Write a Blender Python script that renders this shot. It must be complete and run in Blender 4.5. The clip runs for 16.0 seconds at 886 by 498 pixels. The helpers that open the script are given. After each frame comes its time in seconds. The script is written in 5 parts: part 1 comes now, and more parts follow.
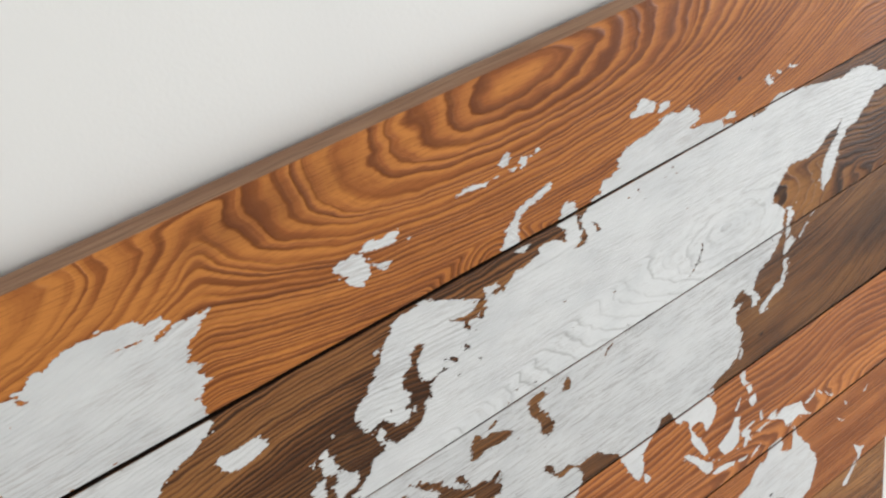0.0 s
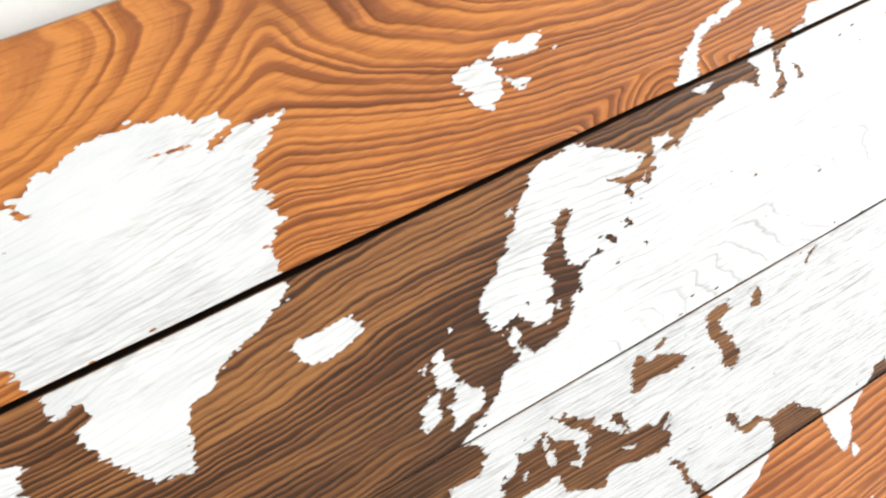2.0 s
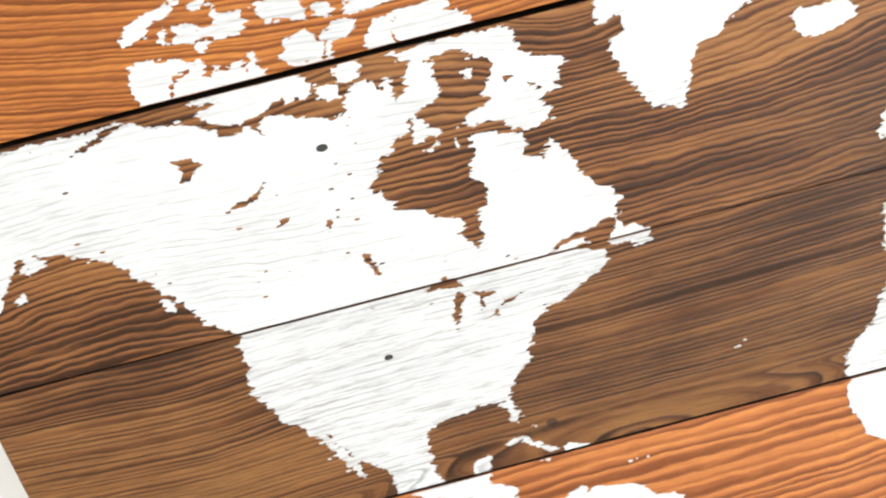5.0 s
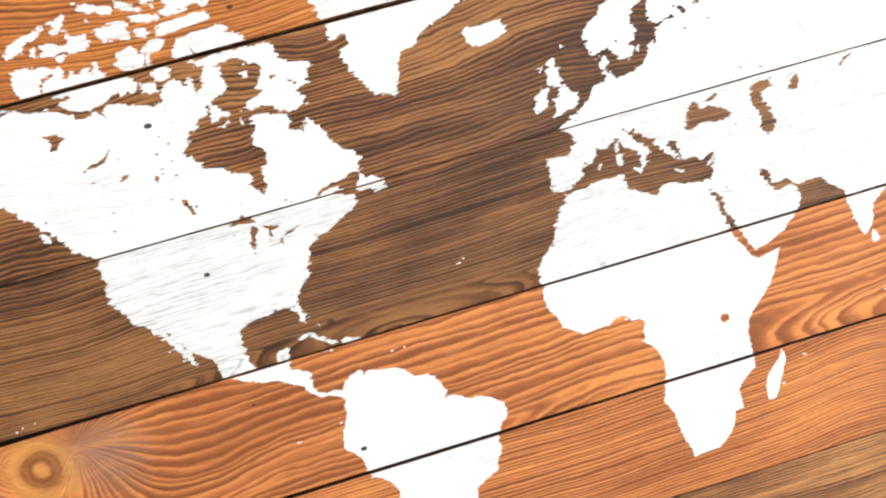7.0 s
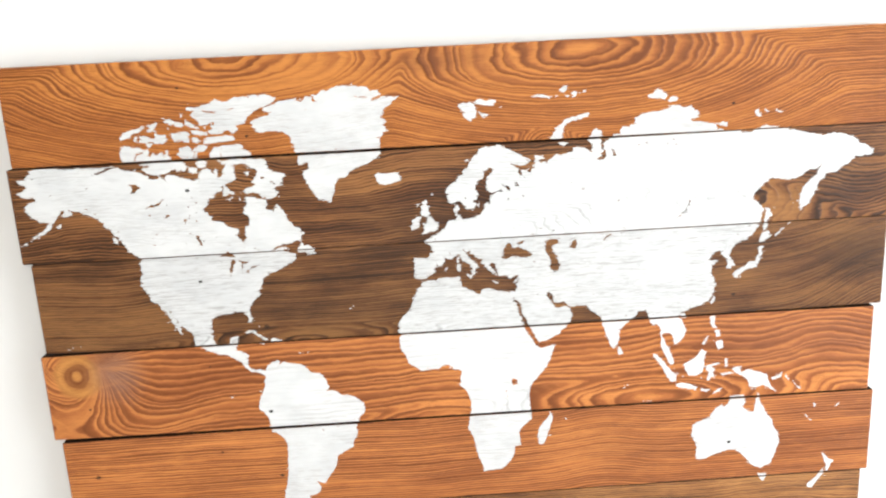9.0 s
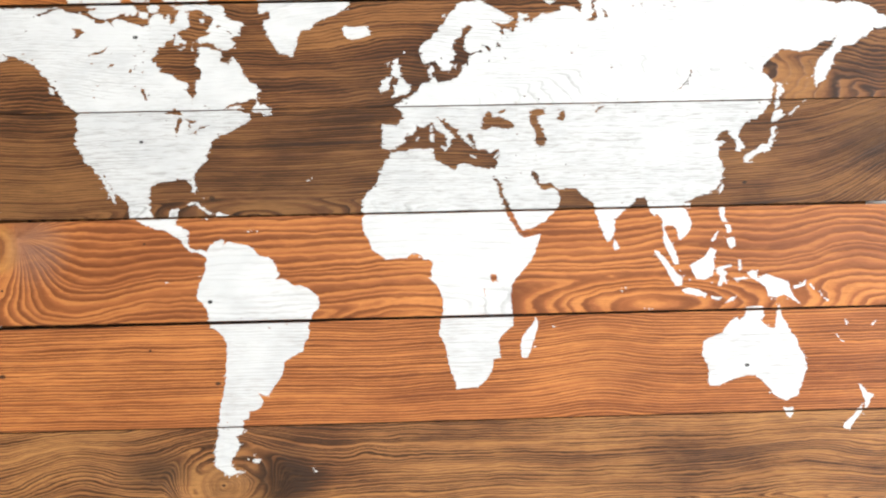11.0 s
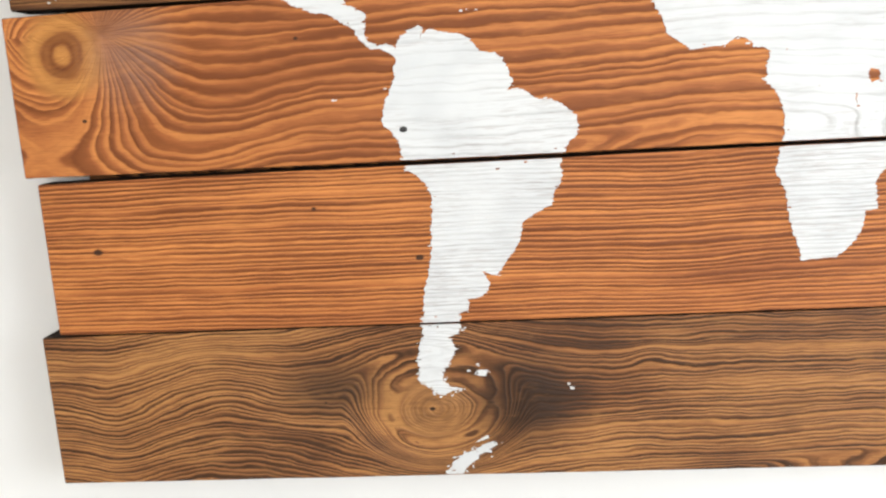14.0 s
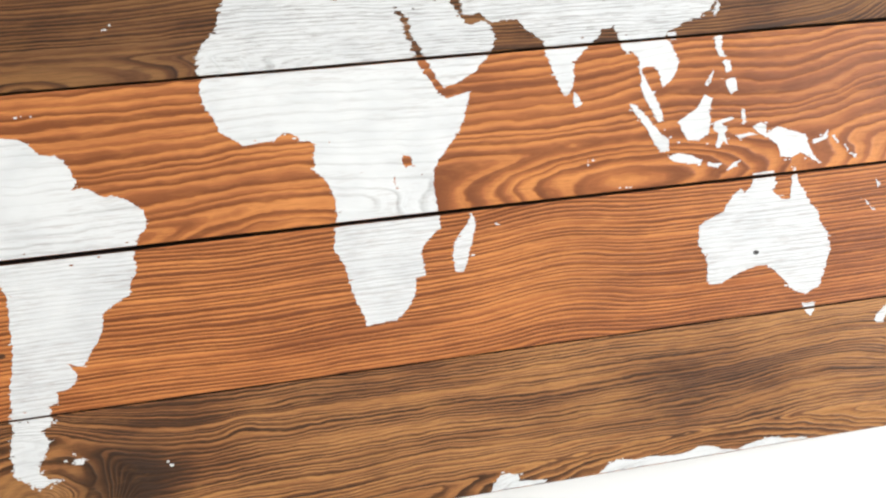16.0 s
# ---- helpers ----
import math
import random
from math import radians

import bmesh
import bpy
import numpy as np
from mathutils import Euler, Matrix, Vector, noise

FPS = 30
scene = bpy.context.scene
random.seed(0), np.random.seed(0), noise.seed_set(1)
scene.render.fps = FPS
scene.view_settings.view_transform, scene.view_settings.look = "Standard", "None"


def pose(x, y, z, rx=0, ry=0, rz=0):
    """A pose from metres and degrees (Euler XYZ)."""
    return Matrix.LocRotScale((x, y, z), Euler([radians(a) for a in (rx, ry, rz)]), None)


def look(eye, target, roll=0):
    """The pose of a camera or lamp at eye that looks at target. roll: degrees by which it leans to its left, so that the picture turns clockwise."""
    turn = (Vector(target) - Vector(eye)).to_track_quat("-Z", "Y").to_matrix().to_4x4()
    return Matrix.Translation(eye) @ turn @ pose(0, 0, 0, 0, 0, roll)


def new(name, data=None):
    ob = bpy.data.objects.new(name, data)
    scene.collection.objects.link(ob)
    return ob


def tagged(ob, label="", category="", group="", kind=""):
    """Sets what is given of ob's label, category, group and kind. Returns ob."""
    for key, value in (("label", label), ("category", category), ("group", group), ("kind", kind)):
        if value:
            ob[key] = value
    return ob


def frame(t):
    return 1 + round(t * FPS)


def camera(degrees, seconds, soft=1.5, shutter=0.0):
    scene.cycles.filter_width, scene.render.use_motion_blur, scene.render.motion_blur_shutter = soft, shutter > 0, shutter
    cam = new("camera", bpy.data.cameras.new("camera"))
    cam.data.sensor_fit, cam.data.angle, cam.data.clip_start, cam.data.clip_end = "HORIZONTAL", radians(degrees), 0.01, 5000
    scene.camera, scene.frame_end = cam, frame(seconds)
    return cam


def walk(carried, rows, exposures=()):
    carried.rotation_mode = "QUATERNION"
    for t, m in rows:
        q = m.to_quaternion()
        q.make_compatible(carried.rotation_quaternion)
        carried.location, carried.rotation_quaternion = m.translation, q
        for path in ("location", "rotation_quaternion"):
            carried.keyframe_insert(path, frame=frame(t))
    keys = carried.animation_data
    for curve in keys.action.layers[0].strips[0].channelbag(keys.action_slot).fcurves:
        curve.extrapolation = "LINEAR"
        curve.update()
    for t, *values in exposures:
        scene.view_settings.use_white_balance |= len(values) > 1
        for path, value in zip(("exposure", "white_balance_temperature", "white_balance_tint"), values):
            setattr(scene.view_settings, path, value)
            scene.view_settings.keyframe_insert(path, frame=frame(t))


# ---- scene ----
cam = camera(56.6, 16.0, soft=2.3)
PATH = [
    (0, (-0.041, -0.342, 0.437), (0.663, 1.241, -0.563), -15.8),
    (0.5, (-0.036, -0.3, 0.384), (0.639, 1.357, -0.51), -18.3),
    (1, (-0.039, -0.281, 0.338), (0.618, 1.409, -0.506), -19.0),
    (1.5, (-0.043, -0.28, 0.314), (0.586, 1.426, -0.52), -19.1),
    (2, (-0.064, -0.266, 0.305), (0.535, 1.467, -0.492), -18.5),
    (2.5, (-0.089, -0.25, 0.312), (0.433, 1.528, -0.438), -18.0),
    (3, (-0.118, -0.241, 0.322), (0.309, 1.582, -0.382), -17.3),
    (3.5, (-0.156, -0.254, 0.316), (0.158, 1.588, -0.398), -15.8),
    (4, (-0.183, -0.291, 0.298), (-0.036, 1.573, -0.41), -14.5),
    (4.5, (-0.193, -0.312, 0.267), (-0.144, 1.553, -0.454), -14.2),
    (4.7, (-0.2, -0.314, 0.254), (-0.176, 1.547, -0.477), -14.2),
    (6.8, (-0.13, -0.472, 0.218), (-0.004, 1.392, -0.495), -14.1),
    (7, (-0.119, -0.499, 0.227), (0.023, 1.375, -0.457), -14.6),
    (7.5, (-0.092, -0.598, 0.264), (-0.011, 1.286, -0.4), -12.3),
    (8, (-0.066, -0.721, 0.283), (-0.009, 1.178, -0.341), -8.5),
    (8.5, (-0.037, -0.812, 0.307), (0.045, 1.086, -0.319), -4.6),
    (8.7, (-0.021, -0.844, 0.314), (0.065, 1.068, -0.266), -3.5),
    (10.8, (0.039, -0.796, -0.001), (0.053, 1.204, -0.051), -2.0),
    (11, (0.034, -0.781, -0.005), (0.081, 1.217, -0.082), -1.3),
    (11.5, (0.016, -0.754, 0.005), (0.047, 1.239, -0.169), 0.9),
    (12, (-0.027, -0.719, 0.002), (-0.109, 1.266, -0.227), 0.0),
    (12.5, (-0.085, -0.635, -0.019), (-0.202, 1.341, -0.308), -1.8),
    (13, (-0.125, -0.54, -0.05), (-0.292, 1.427, -0.367), -4.1),
    (13.5, (-0.127, -0.499, -0.062), (-0.288, 1.462, -0.42), -3.6),
    (14, (-0.112, -0.49, -0.058), (-0.262, 1.468, -0.439), -3.3),
    (14.5, (-0.078, -0.494, -0.052), (-0.165, 1.468, -0.431), -3.5),
    (15, (-0.027, -0.507, -0.05), (-0.02, 1.457, -0.429), -4.0),
    (15.5, (0.008, -0.52, -0.037), (0.178, 1.436, -0.418), -4.7),
    (16, (0.034, -0.533, -0.032), (0.342, 1.415, -0.369), -5.4),
]
EXPOSURES = [(0.0, -0.72), (0.5, -0.21), (1.0, -0.11), (1.5, -0.05), (2.5, 0.12), (3.5, 0.1), (4.5, 0.24), (7.0, 0.30), (8.5, 0.09), (11.0, 0.05), (11.5, 0.02), (12.2, 0.13), (13.0, -0.05), (14.0, -0.04), (14.5, -0.02), (15.5, 0.0), (16.0, -0.13)]
walk(cam, [(t, look(eye, target, roll)) for t, eye, target, roll in PATH], exposures=EXPOSURES)

# ---- light ----
world = bpy.data.worlds.new("sky")
scene.world = world
world.use_nodes = True
wt = world.node_tree
sky = wt.nodes.new("ShaderNodeTexSky")
sky.sky_type, sky.sun_disc = "NISHITA", False
sky.sun_elevation, sky.sun_rotation = radians(35), radians(120)
wt.links.new(sky.outputs[0], wt.nodes["Background"].inputs[0])
wt.nodes["Background"].inputs[1].default_value = 0.08


def area_lamp(name, m, w, h, watts, colour):
    """A rectangular lamp out of view: daylight at the east window, or added fill."""
    d = bpy.data.lights.new(name, "AREA")
    d.shape, d.size, d.size_y, d.energy, d.color = "RECTANGLE", w, h, watts, colour
    ob = new(name, d)
    ob.matrix_world = m
    return ob


area_lamp("window_light_east", look((2.3, -1.25, 0.12), (0.05, 0.0, -0.02)), 1.4, 1.5, 84, (0.90, 0.95, 1.0))
# South lamp is unseen fill, added behind the camera to soften the east light.
area_lamp("fill_light_south", look((0.5, -3.32, 0.4), (0.0, 0.0, 0.0)), 2.2, 1.5, 60, (1.0, 0.96, 0.90))


# ---- materials ----
class Nodes:
    """A node material written as arithmetic."""

    def __init__(self, name):
        self.mat = bpy.data.materials.new(name)
        self.mat.use_nodes = True
        self.t = self.mat.node_tree
        self.bsdf = self.t.nodes["Principled BSDF"]

    def put(self, socket, v):
        if isinstance(v, (int, float, tuple)):
            socket.default_value = v
        else:
            self.t.links.new(v, socket)

    def math(self, op, a, b=0.0, c=0.0, clamp=False):
        n = self.t.nodes.new("ShaderNodeMath")
        n.operation, n.use_clamp = op, clamp
        for s, v in zip(n.inputs, (a, b, c)):
            self.put(s, v)
        return n.outputs[0]

    def add(self, a, b): return self.math("ADD", a, b)
    def sub(self, a, b): return self.math("SUBTRACT", a, b)
    def mul(self, a, b): return self.math("MULTIPLY", a, b)

    def step(self, v, lo, hi):
        n = self.t.nodes.new("ShaderNodeMapRange")
        n.interpolation_type = "SMOOTHSTEP"
        self.put(n.inputs[0], v)
        n.inputs[1].default_value, n.inputs[2].default_value = lo, hi
        return n.outputs[0]

    def place(self):
        n = self.t.nodes.new("ShaderNodeNewGeometry")
        s = self.t.nodes.new("ShaderNodeSeparateXYZ")
        self.t.links.new(n.outputs["Position"], s.inputs[0])
        return s.outputs

    def vec(self, x, y, z=0.0):
        n = self.t.nodes.new("ShaderNodeCombineXYZ")
        for s, v in zip(n.inputs, (x, y, z)):
            self.put(s, v)
        return n.outputs[0]

    def noise(self, v, scale=1.0, detail=2.0, rough=0.5):
        n = self.t.nodes.new("ShaderNodeTexNoise")
        self.put(n.inputs["Vector"], v)
        n.inputs["Scale"].default_value, n.inputs["Detail"].default_value, n.inputs["Roughness"].default_value = scale, detail, rough
        return n.outputs[0]

    def mix(self, f, a, b):
        n = self.t.nodes.new("ShaderNodeMix")
        n.data_type = "RGBA"
        self.put(n.inputs[0], f)
        for s, v in zip(n.inputs[6:8], (a, b)):
            self.put(s, (*v, 1.0) if isinstance(v, tuple) else v)
        return n.outputs[2]

    def bump(self, h, strength, distance):
        n = self.t.nodes.new("ShaderNodeBump")
        n.inputs["Strength"].default_value, n.inputs["Distance"].default_value = strength, distance
        self.t.links.new(h, n.inputs["Height"])
        self.t.links.new(n.outputs[0], self.bsdf.inputs["Normal"])

    def far(self, x, z, cx, cz, wx, wz):
        """Distance from a centre, in units of wx by wz."""
        a = self.mul(self.sub(x, cx), 1.0 / wx)
        b = self.mul(self.sub(z, cz), 1.0 / wz)
        return self.math("SQRT", self.add(self.mul(a, a), self.mul(b, b)))


# Each plank: z centre height, s ring spacing, warp and curl unevenness of the rings, lift rings above the eyes;
# bumps swell the grain (x, z, width, height, rings); flow parts it round a knot (x, z, half width, half height, strength);
# fan gathers it into one point (x, z, radius); swirl winds it round one (x, z, half width, half height, spacing); eyes are nested ovals (x, z, width, height, offset, power);
# knots (x, z, radius), pins (x, z, radius), smudges and gold patches (x, z, width, height, strength);
# mix weighs rings, streaks and broad bands; pale and dark ring colours, contrast k, line sharpness, wear of the paint.
BROWN_P, BROWN_D = (0.154, 0.0560, 0.0180), (0.013, 0.0050, 0.0021)
PLANKS = [
    dict(z=0.25, s=0.0029, lift=8.0, warp=1.1, curl=0.9, mix=(0.72, 0.85, 0.80), streak=0.12, wear=0.50,
         bumps=[(-0.33, 0.24, 0.03, 0.03, 1.5), (-0.03, 0.27, 0.05, 0.05, -1.5)], flow=[], fan=[],
         eyes=[(0.178, 0.290, 0.038, 0.0125, 0.0, 1.65), (-0.170, 0.307, 0.038, 0.0135, 0.3, 1.65), (0.140, 0.197, 0.0044, 0.0036, 16.0, 1.0)],
         knots=[], pins=[(0.335, 0.228, 0.0016), (-0.228, 0.272, 0.0017), (-0.164, 0.221, 0.0017)],
         smudges=[(0.03, 0.285, 0.05, 0.012, 0.35)], pale=(0.276, 0.0845, 0.0190), dark=(0.104, 0.0270, 0.0056), k=0.80, line=0.22,
         gold=[(-0.18, 0.275, 0.20, 0.05, 0.8), (-0.06, 0.28, 0.06, 0.03, 0.5), (0.178, 0.289, 0.022, 0.006, 0.7)]),
    dict(z=0.15, s=0.0031, lift=0.0, warp=1.5, curl=1.4, mix=(0.85, 1.0, 0.95), streak=0.30, wear=0.40,
         bumps=[(0.02, 0.16, 0.05, 0.06, 2.0), (-0.125, 0.205, 0.035, 0.03, -4.0), (-0.33, 0.13, 0.05, 0.05, 1.5), (0.475, 0.11, 0.05, 0.06, -4.0)],
         flow=[], fan=[], swirl=[(0.402, 0.100, 0.060, 0.052, 0.0034)],
         eyes=[(0.315, 0.130, 0.014, 0.0070, 16.0, 1.0)], knots=[], pins=[(-0.230, 0.169, 0.0020)],
         smudges=[(0.02, 0.12, 0.10, 0.03, 0.45), (0.45, 0.15, 0.05, 0.04, 0.3)], pale=BROWN_P, dark=BROWN_D, k=0.88, line=0.25,
         blot=2.0, gold=[(0.400, 0.118, 0.030, 0.030, 1.6), (-0.02, 0.175, 0.16, 0.02, 0.4), (0.07, 0.19, 0.06, 0.012, 0.5)]),
    dict(z=0.05, s=0.0025, lift=0.0, warp=0.9, curl=0.6, mix=(0.70, 1.0, 1.0), streak=0.5, wear=0.9,
         bumps=[(0.02, 0.06, 0.06, 0.06, 1.2), (-0.32, 0.05, 0.05, 0.06, -1.2), (0.515, 0.040, 0.075, 0.09, 11.0)], flow=[], fan=[],
         eyes=[(-0.125, 0.001, 0.018, 0.0040, 33.0, 1.0)],
         knots=[], pins=[(-0.228, 0.072, 0.0019), (-0.164, 0.018, 0.0028), (0.342, 0.022, 0.0022)],
         smudges=[(0.48, 0.06, 0.05, 0.03, 0.55), (-0.06, 0.03, 0.14, 0.04, 0.25)], pale=(0.1330, 0.0505, 0.0168), dark=(0.014, 0.0057, 0.0024), k=0.88, line=0.30,
         blot=1.9, gold=[(-0.30, 0.03, 0.10, 0.04, 0.25), (0.44, 0.01, 0.03, 0.006, 0.4), (-0.115, 0.007, 0.035, 0.008, 0.8)]),
    dict(z=-0.05, s=0.0060, lift=0.0, warp=1.2, curl=0.7, mix=(0.74, 0.85, 0.65), streak=0.15, wear=0.4, haze=0.35, heart=(1.55, 2.15, 2.0),
         bumps=[(0.02, -0.06, 0.06, 0.06, 1.6), (0.30, -0.02, 0.06, 0.05, 2.0), (0.45, -0.03, 0.06, 0.06, 4.0)], flow=[], fan=[(-0.346, -0.014, 0.120)],
         eyes=[(0.020, -0.112, 0.034, 0.0110, 13.0, 1.3), (0.255, -0.092, 0.036, 0.0085, 8.0, 1.3)],
         knots=[(-0.371, -0.025, 0.027)], pins=[(-0.363, -0.065, 0.0016), (-0.169, -0.080, 0.0022), (-0.229, -0.024, 0.0012)],
         smudges=[(-0.330, -0.026, 0.026, 0.030, 0.66), (0.40, -0.03, 0.10, 0.04, 0.12)], pale=(0.310, 0.0980, 0.0280), dark=(0.122, 0.0330, 0.0082), k=0.80, line=0.12,
         gold=[(-0.371, -0.025, 0.03, 0.03, 0.6), (0.02, -0.075, 0.10, 0.03, 0.35), (0.23, -0.085, 0.08, 0.008, 0.5)]),
    dict(z=-0.15, s=0.0029, lift=0.0, warp=0.7, curl=0.45, mix=(0.90, 0.75, 0.50), streak=0.3, wear=0.55,
         bumps=[(0.20, -0.15, 0.045, 0.10, 1.8), (-0.02, -0.14, 0.05, 0.08, -0.8)], flow=[], fan=[], eyes=[],
         knots=[], pins=[(-0.227, -0.125, 0.0016), (-0.366, -0.146, 0.0030), (-0.164, -0.158, 0.0024), (0.343, -0.154, 0.0021)],
         smudges=[(0.22, -0.15, 0.06, 0.04, 0.2)], pale=(0.328, 0.1035, 0.0295), dark=(0.108, 0.0290, 0.0072), k=0.86, line=0.18,
         gold=[(-0.25, -0.15, 0.20, 0.05, 0.3), (0.17, -0.15, 0.05, 0.04, 0.35)]),
    dict(z=-0.25, s=0.0026, lift=0.0, warp=1.5, curl=1.4, mix=(0.82, 1.05, 0.95), streak=0.35, core=0.15, wear=0.4,
         bumps=[(-0.30, -0.24, 0.035, 0.04, 2.6), (-0.37, -0.265, 0.025, 0.04, -2.2), (-0.025, -0.226, 0.016, 0.010, 1.0), (-0.165, -0.212, 0.055, 0.030, 2.6), (-0.160, -0.292, 0.060, 0.020, -2.0), (0.40, -0.25, 0.06, 0.05, 2.0)],
         flow=[(-0.162, -0.256, 0.030, 0.026, 0.96)], fan=[], swirl=[(-0.158, -0.256, 0.064, 0.046, 0.0030)],
         eyes=[(0.290, -0.306, 0.036, 0.0060, 29.0, 1.3)],
         knots=[(-0.162, -0.256, 0.023)], pins=[(-0.162, -0.256, 0.0018), (-0.230, -0.250, 0.0010)],
         smudges=[(-0.104, -0.252, 0.036, 0.030, 0.95), (-0.224, -0.240, 0.036, 0.020, 0.75), (0.30, -0.25, 0.15, 0.03, 0.2)], pale=(0.226, 0.0870, 0.0295), dark=(0.018, 0.0074, 0.0030), k=0.88, line=0.25,
         blot=2.0, gold=[(-0.162, -0.256, 0.034, 0.034, 0.9), (-0.02, -0.285, 0.07, 0.014, 0.5), (0.25, -0.285, 0.10, 0.016, 0.5), (-0.35, -0.25, 0.05, 0.04, 0.3)]),
]


def grain(n, p):
    """The growth rings of a plank: sockets of ring line, fibre, smudge, pin, knot disc, knot rings."""
    x, _, z = n.place()
    s = p["s"]
    lin = n.add(n.mul(n.sub(p["z"] + 0.06, z), 1.0 / s), p["lift"])
    for kx, kz, w, h, k in p["flow"]:
        d = n.far(x, z, kx, kz, w, h)
        dd = n.math("MAXIMUM", n.mul(d, d), 0.9)
        lin = n.add(lin, n.math("DIVIDE", n.mul(n.sub(z, kz), k / s), dd))
    for kx, kz, r in p["fan"]:
        near = n.sub(1.0, n.step(n.far(x, z, kx, kz, r, r), 0.25, 1.15))
        turn = n.math("ARCTAN2", n.sub(z, kz), n.sub(x, kx))
        lin = n.add(lin, n.mul(near, n.sub(n.mul(n.sub(z, kz), 1.0 / s), n.mul(turn, 0.42 * r / s))))
    for bx, bz, w, h, a in p["bumps"]:
        d = n.far(x, z, bx, bz, w, h)
        lin = n.add(lin, n.mul(n.math("EXPONENT", n.mul(n.mul(d, d), -1.0)), a * 0.0044 / s))
    for kx, kz, w, h, gap in p.get("swirl", []):
        d = n.far(x, z, kx, kz, w, h)
        near = n.sub(1.0, n.step(d, 0.35, 1.0))
        wound = n.add(n.mul(d, -w / gap), (p["z"] + 0.06 - kz) / s)
        lin = n.add(n.mul(lin, n.sub(1.0, near)), n.mul(wound, near))
    ring = lin
    for ex, ez, wx, wz, off, power in p["eyes"]:
        oval = n.math("POWER", n.far(x, z, ex, ez, wx, wz), power)
        ring = n.math("SMOOTH_MIN", ring, n.add(oval, off), 1.8)
    big = n.noise(n.vec(n.mul(x, 5.0), n.mul(z, 16.0), p["z"] * 31), 1.0, 2.0)
    small = n.noise(n.vec(n.mul(x, 26.0), n.mul(z, 120.0), p["z"] * 17), 1.0, 3.0, 0.6)
    ring = n.add(ring, n.mul(n.sub(big, 0.5), 0.0105 * p["warp"] / s))
    wave = n.noise(n.vec(n.mul(x, 15.0), n.mul(z, 40.0), p["z"] * 11), 1.0, 2.0)
    ring = n.add(ring, n.mul(n.sub(wave, 0.5), 0.0036 * p["warp"] / s))
    curl = n.noise(n.vec(n.mul(x, 48.0), n.mul(z, 70.0), p["z"] * 37), 1.0, 2.0)
    ring = n.add(ring, n.mul(n.sub(curl, 0.5), p["curl"]))
    pace = n.noise(n.vec(n.mul(ring, 0.42), p["z"] * 53, 0.0), 1.0, 1.0)  # years of wide and of narrow rings
    ring = n.add(ring, n.mul(n.sub(pace, 0.5), 2.2))
    ring = n.add(ring, n.mul(n.sub(small, 0.5), 0.36))
    v, year = n.math("FRACT", ring), n.math("FLOOR", ring)
    fibre = n.noise(n.vec(n.mul(x, 22.0), n.mul(ring, 3.2), p["z"] * 7), 1.0, 5.0, 0.70)
    streak = n.noise(n.vec(n.mul(x, 14.0), n.mul(z, 900.0), p["z"] * 3), 1.0, 3.0, 0.6)
    vary = n.noise(n.vec(n.mul(x, 7.0), n.mul(year, 3.7), p["z"] * 5), 1.0, 2.0)
    late = n.mul(n.step(v, 0.02, 0.80), n.sub(1.0, n.step(v, 0.80, 1.0)))
    late = n.mul(n.mul(late, n.math("MULTIPLY_ADD", n.step(vary, 0.25, 0.65), 0.65, 0.42)), n.math("MULTIPLY_ADD", fibre, 0.9, 0.55, clamp=True))
    line = n.mul(n.step(v, 0.60, 0.86), n.sub(1.0, n.step(v, 0.90, 1.0)))
    line = n.mul(n.mul(line, n.step(vary, 0.22, 0.58)), n.math("MULTIPLY_ADD", fibre, 1.6, 0.15, clamp=True))
    streaks = n.noise(n.vec(n.mul(x, 6.0), n.mul(ring, 1.9), p["z"] * 19), 1.0, 4.0, 0.66)
    band = n.noise(n.vec(n.mul(x, 5.0), n.mul(ring, 0.22), p["z"] * 29), 1.0, 3.0, 0.55)
    smudge = 0.0
    for sx, sz, w, h, a in p["smudges"]:
        d = n.add(n.far(x, z, sx, sz, w, h), n.mul(n.sub(fibre, 0.5), 0.9))
        smudge = n.add(smudge, n.mul(n.sub(1.0, n.step(d, 0.15, 1.5)), a))
    gold = 0.0
    for sx, sz, w, h, a in p["gold"]:
        d = n.add(n.far(x, z, sx, sz, w, h), n.mul(n.sub(fibre, 0.5), 0.8))
        gold = n.add(gold, n.mul(n.sub(1.0, n.step(d, 0.2, 1.4)), a))
    pin = 0.0
    for px, pz, r in p["pins"]:
        d = n.add(n.far(x, z, px, pz, r * 1.25, r * 0.85), n.mul(n.sub(small, 0.5), 0.9))
        pin = n.math("MAXIMUM", n.sub(1.0, n.step(d, 0.62, 1.02)), pin)
    disc, rings = 0.0, 0.0
    for kx, kz, r in p["knots"]:
        d = n.add(n.far(x, z, kx, kz, r, r), n.add(n.mul(n.sub(big, 0.5), 0.35), n.mul(n.sub(curl, 0.5), 0.22)))
        disc = n.math("MAXIMUM", n.sub(1.0, n.step(d, 0.80, 1.10)), disc)
        ripple = n.math("MULTIPLY_ADD", n.math("SINE", n.mul(n.add(d, n.mul(small, 0.18)), 21.0)), 0.13, 0.14)
        core = n.mul(n.step(d, 0.22, 0.34), n.sub(1.0, n.step(d, 0.48, 0.60)))
        rings = n.math("MAXIMUM", n.add(ripple, n.mul(core, p.get("core", 0.75))), rings)
    return late, fibre, streak, smudge, pin, disc, rings, big, small, gold, line, streaks, band


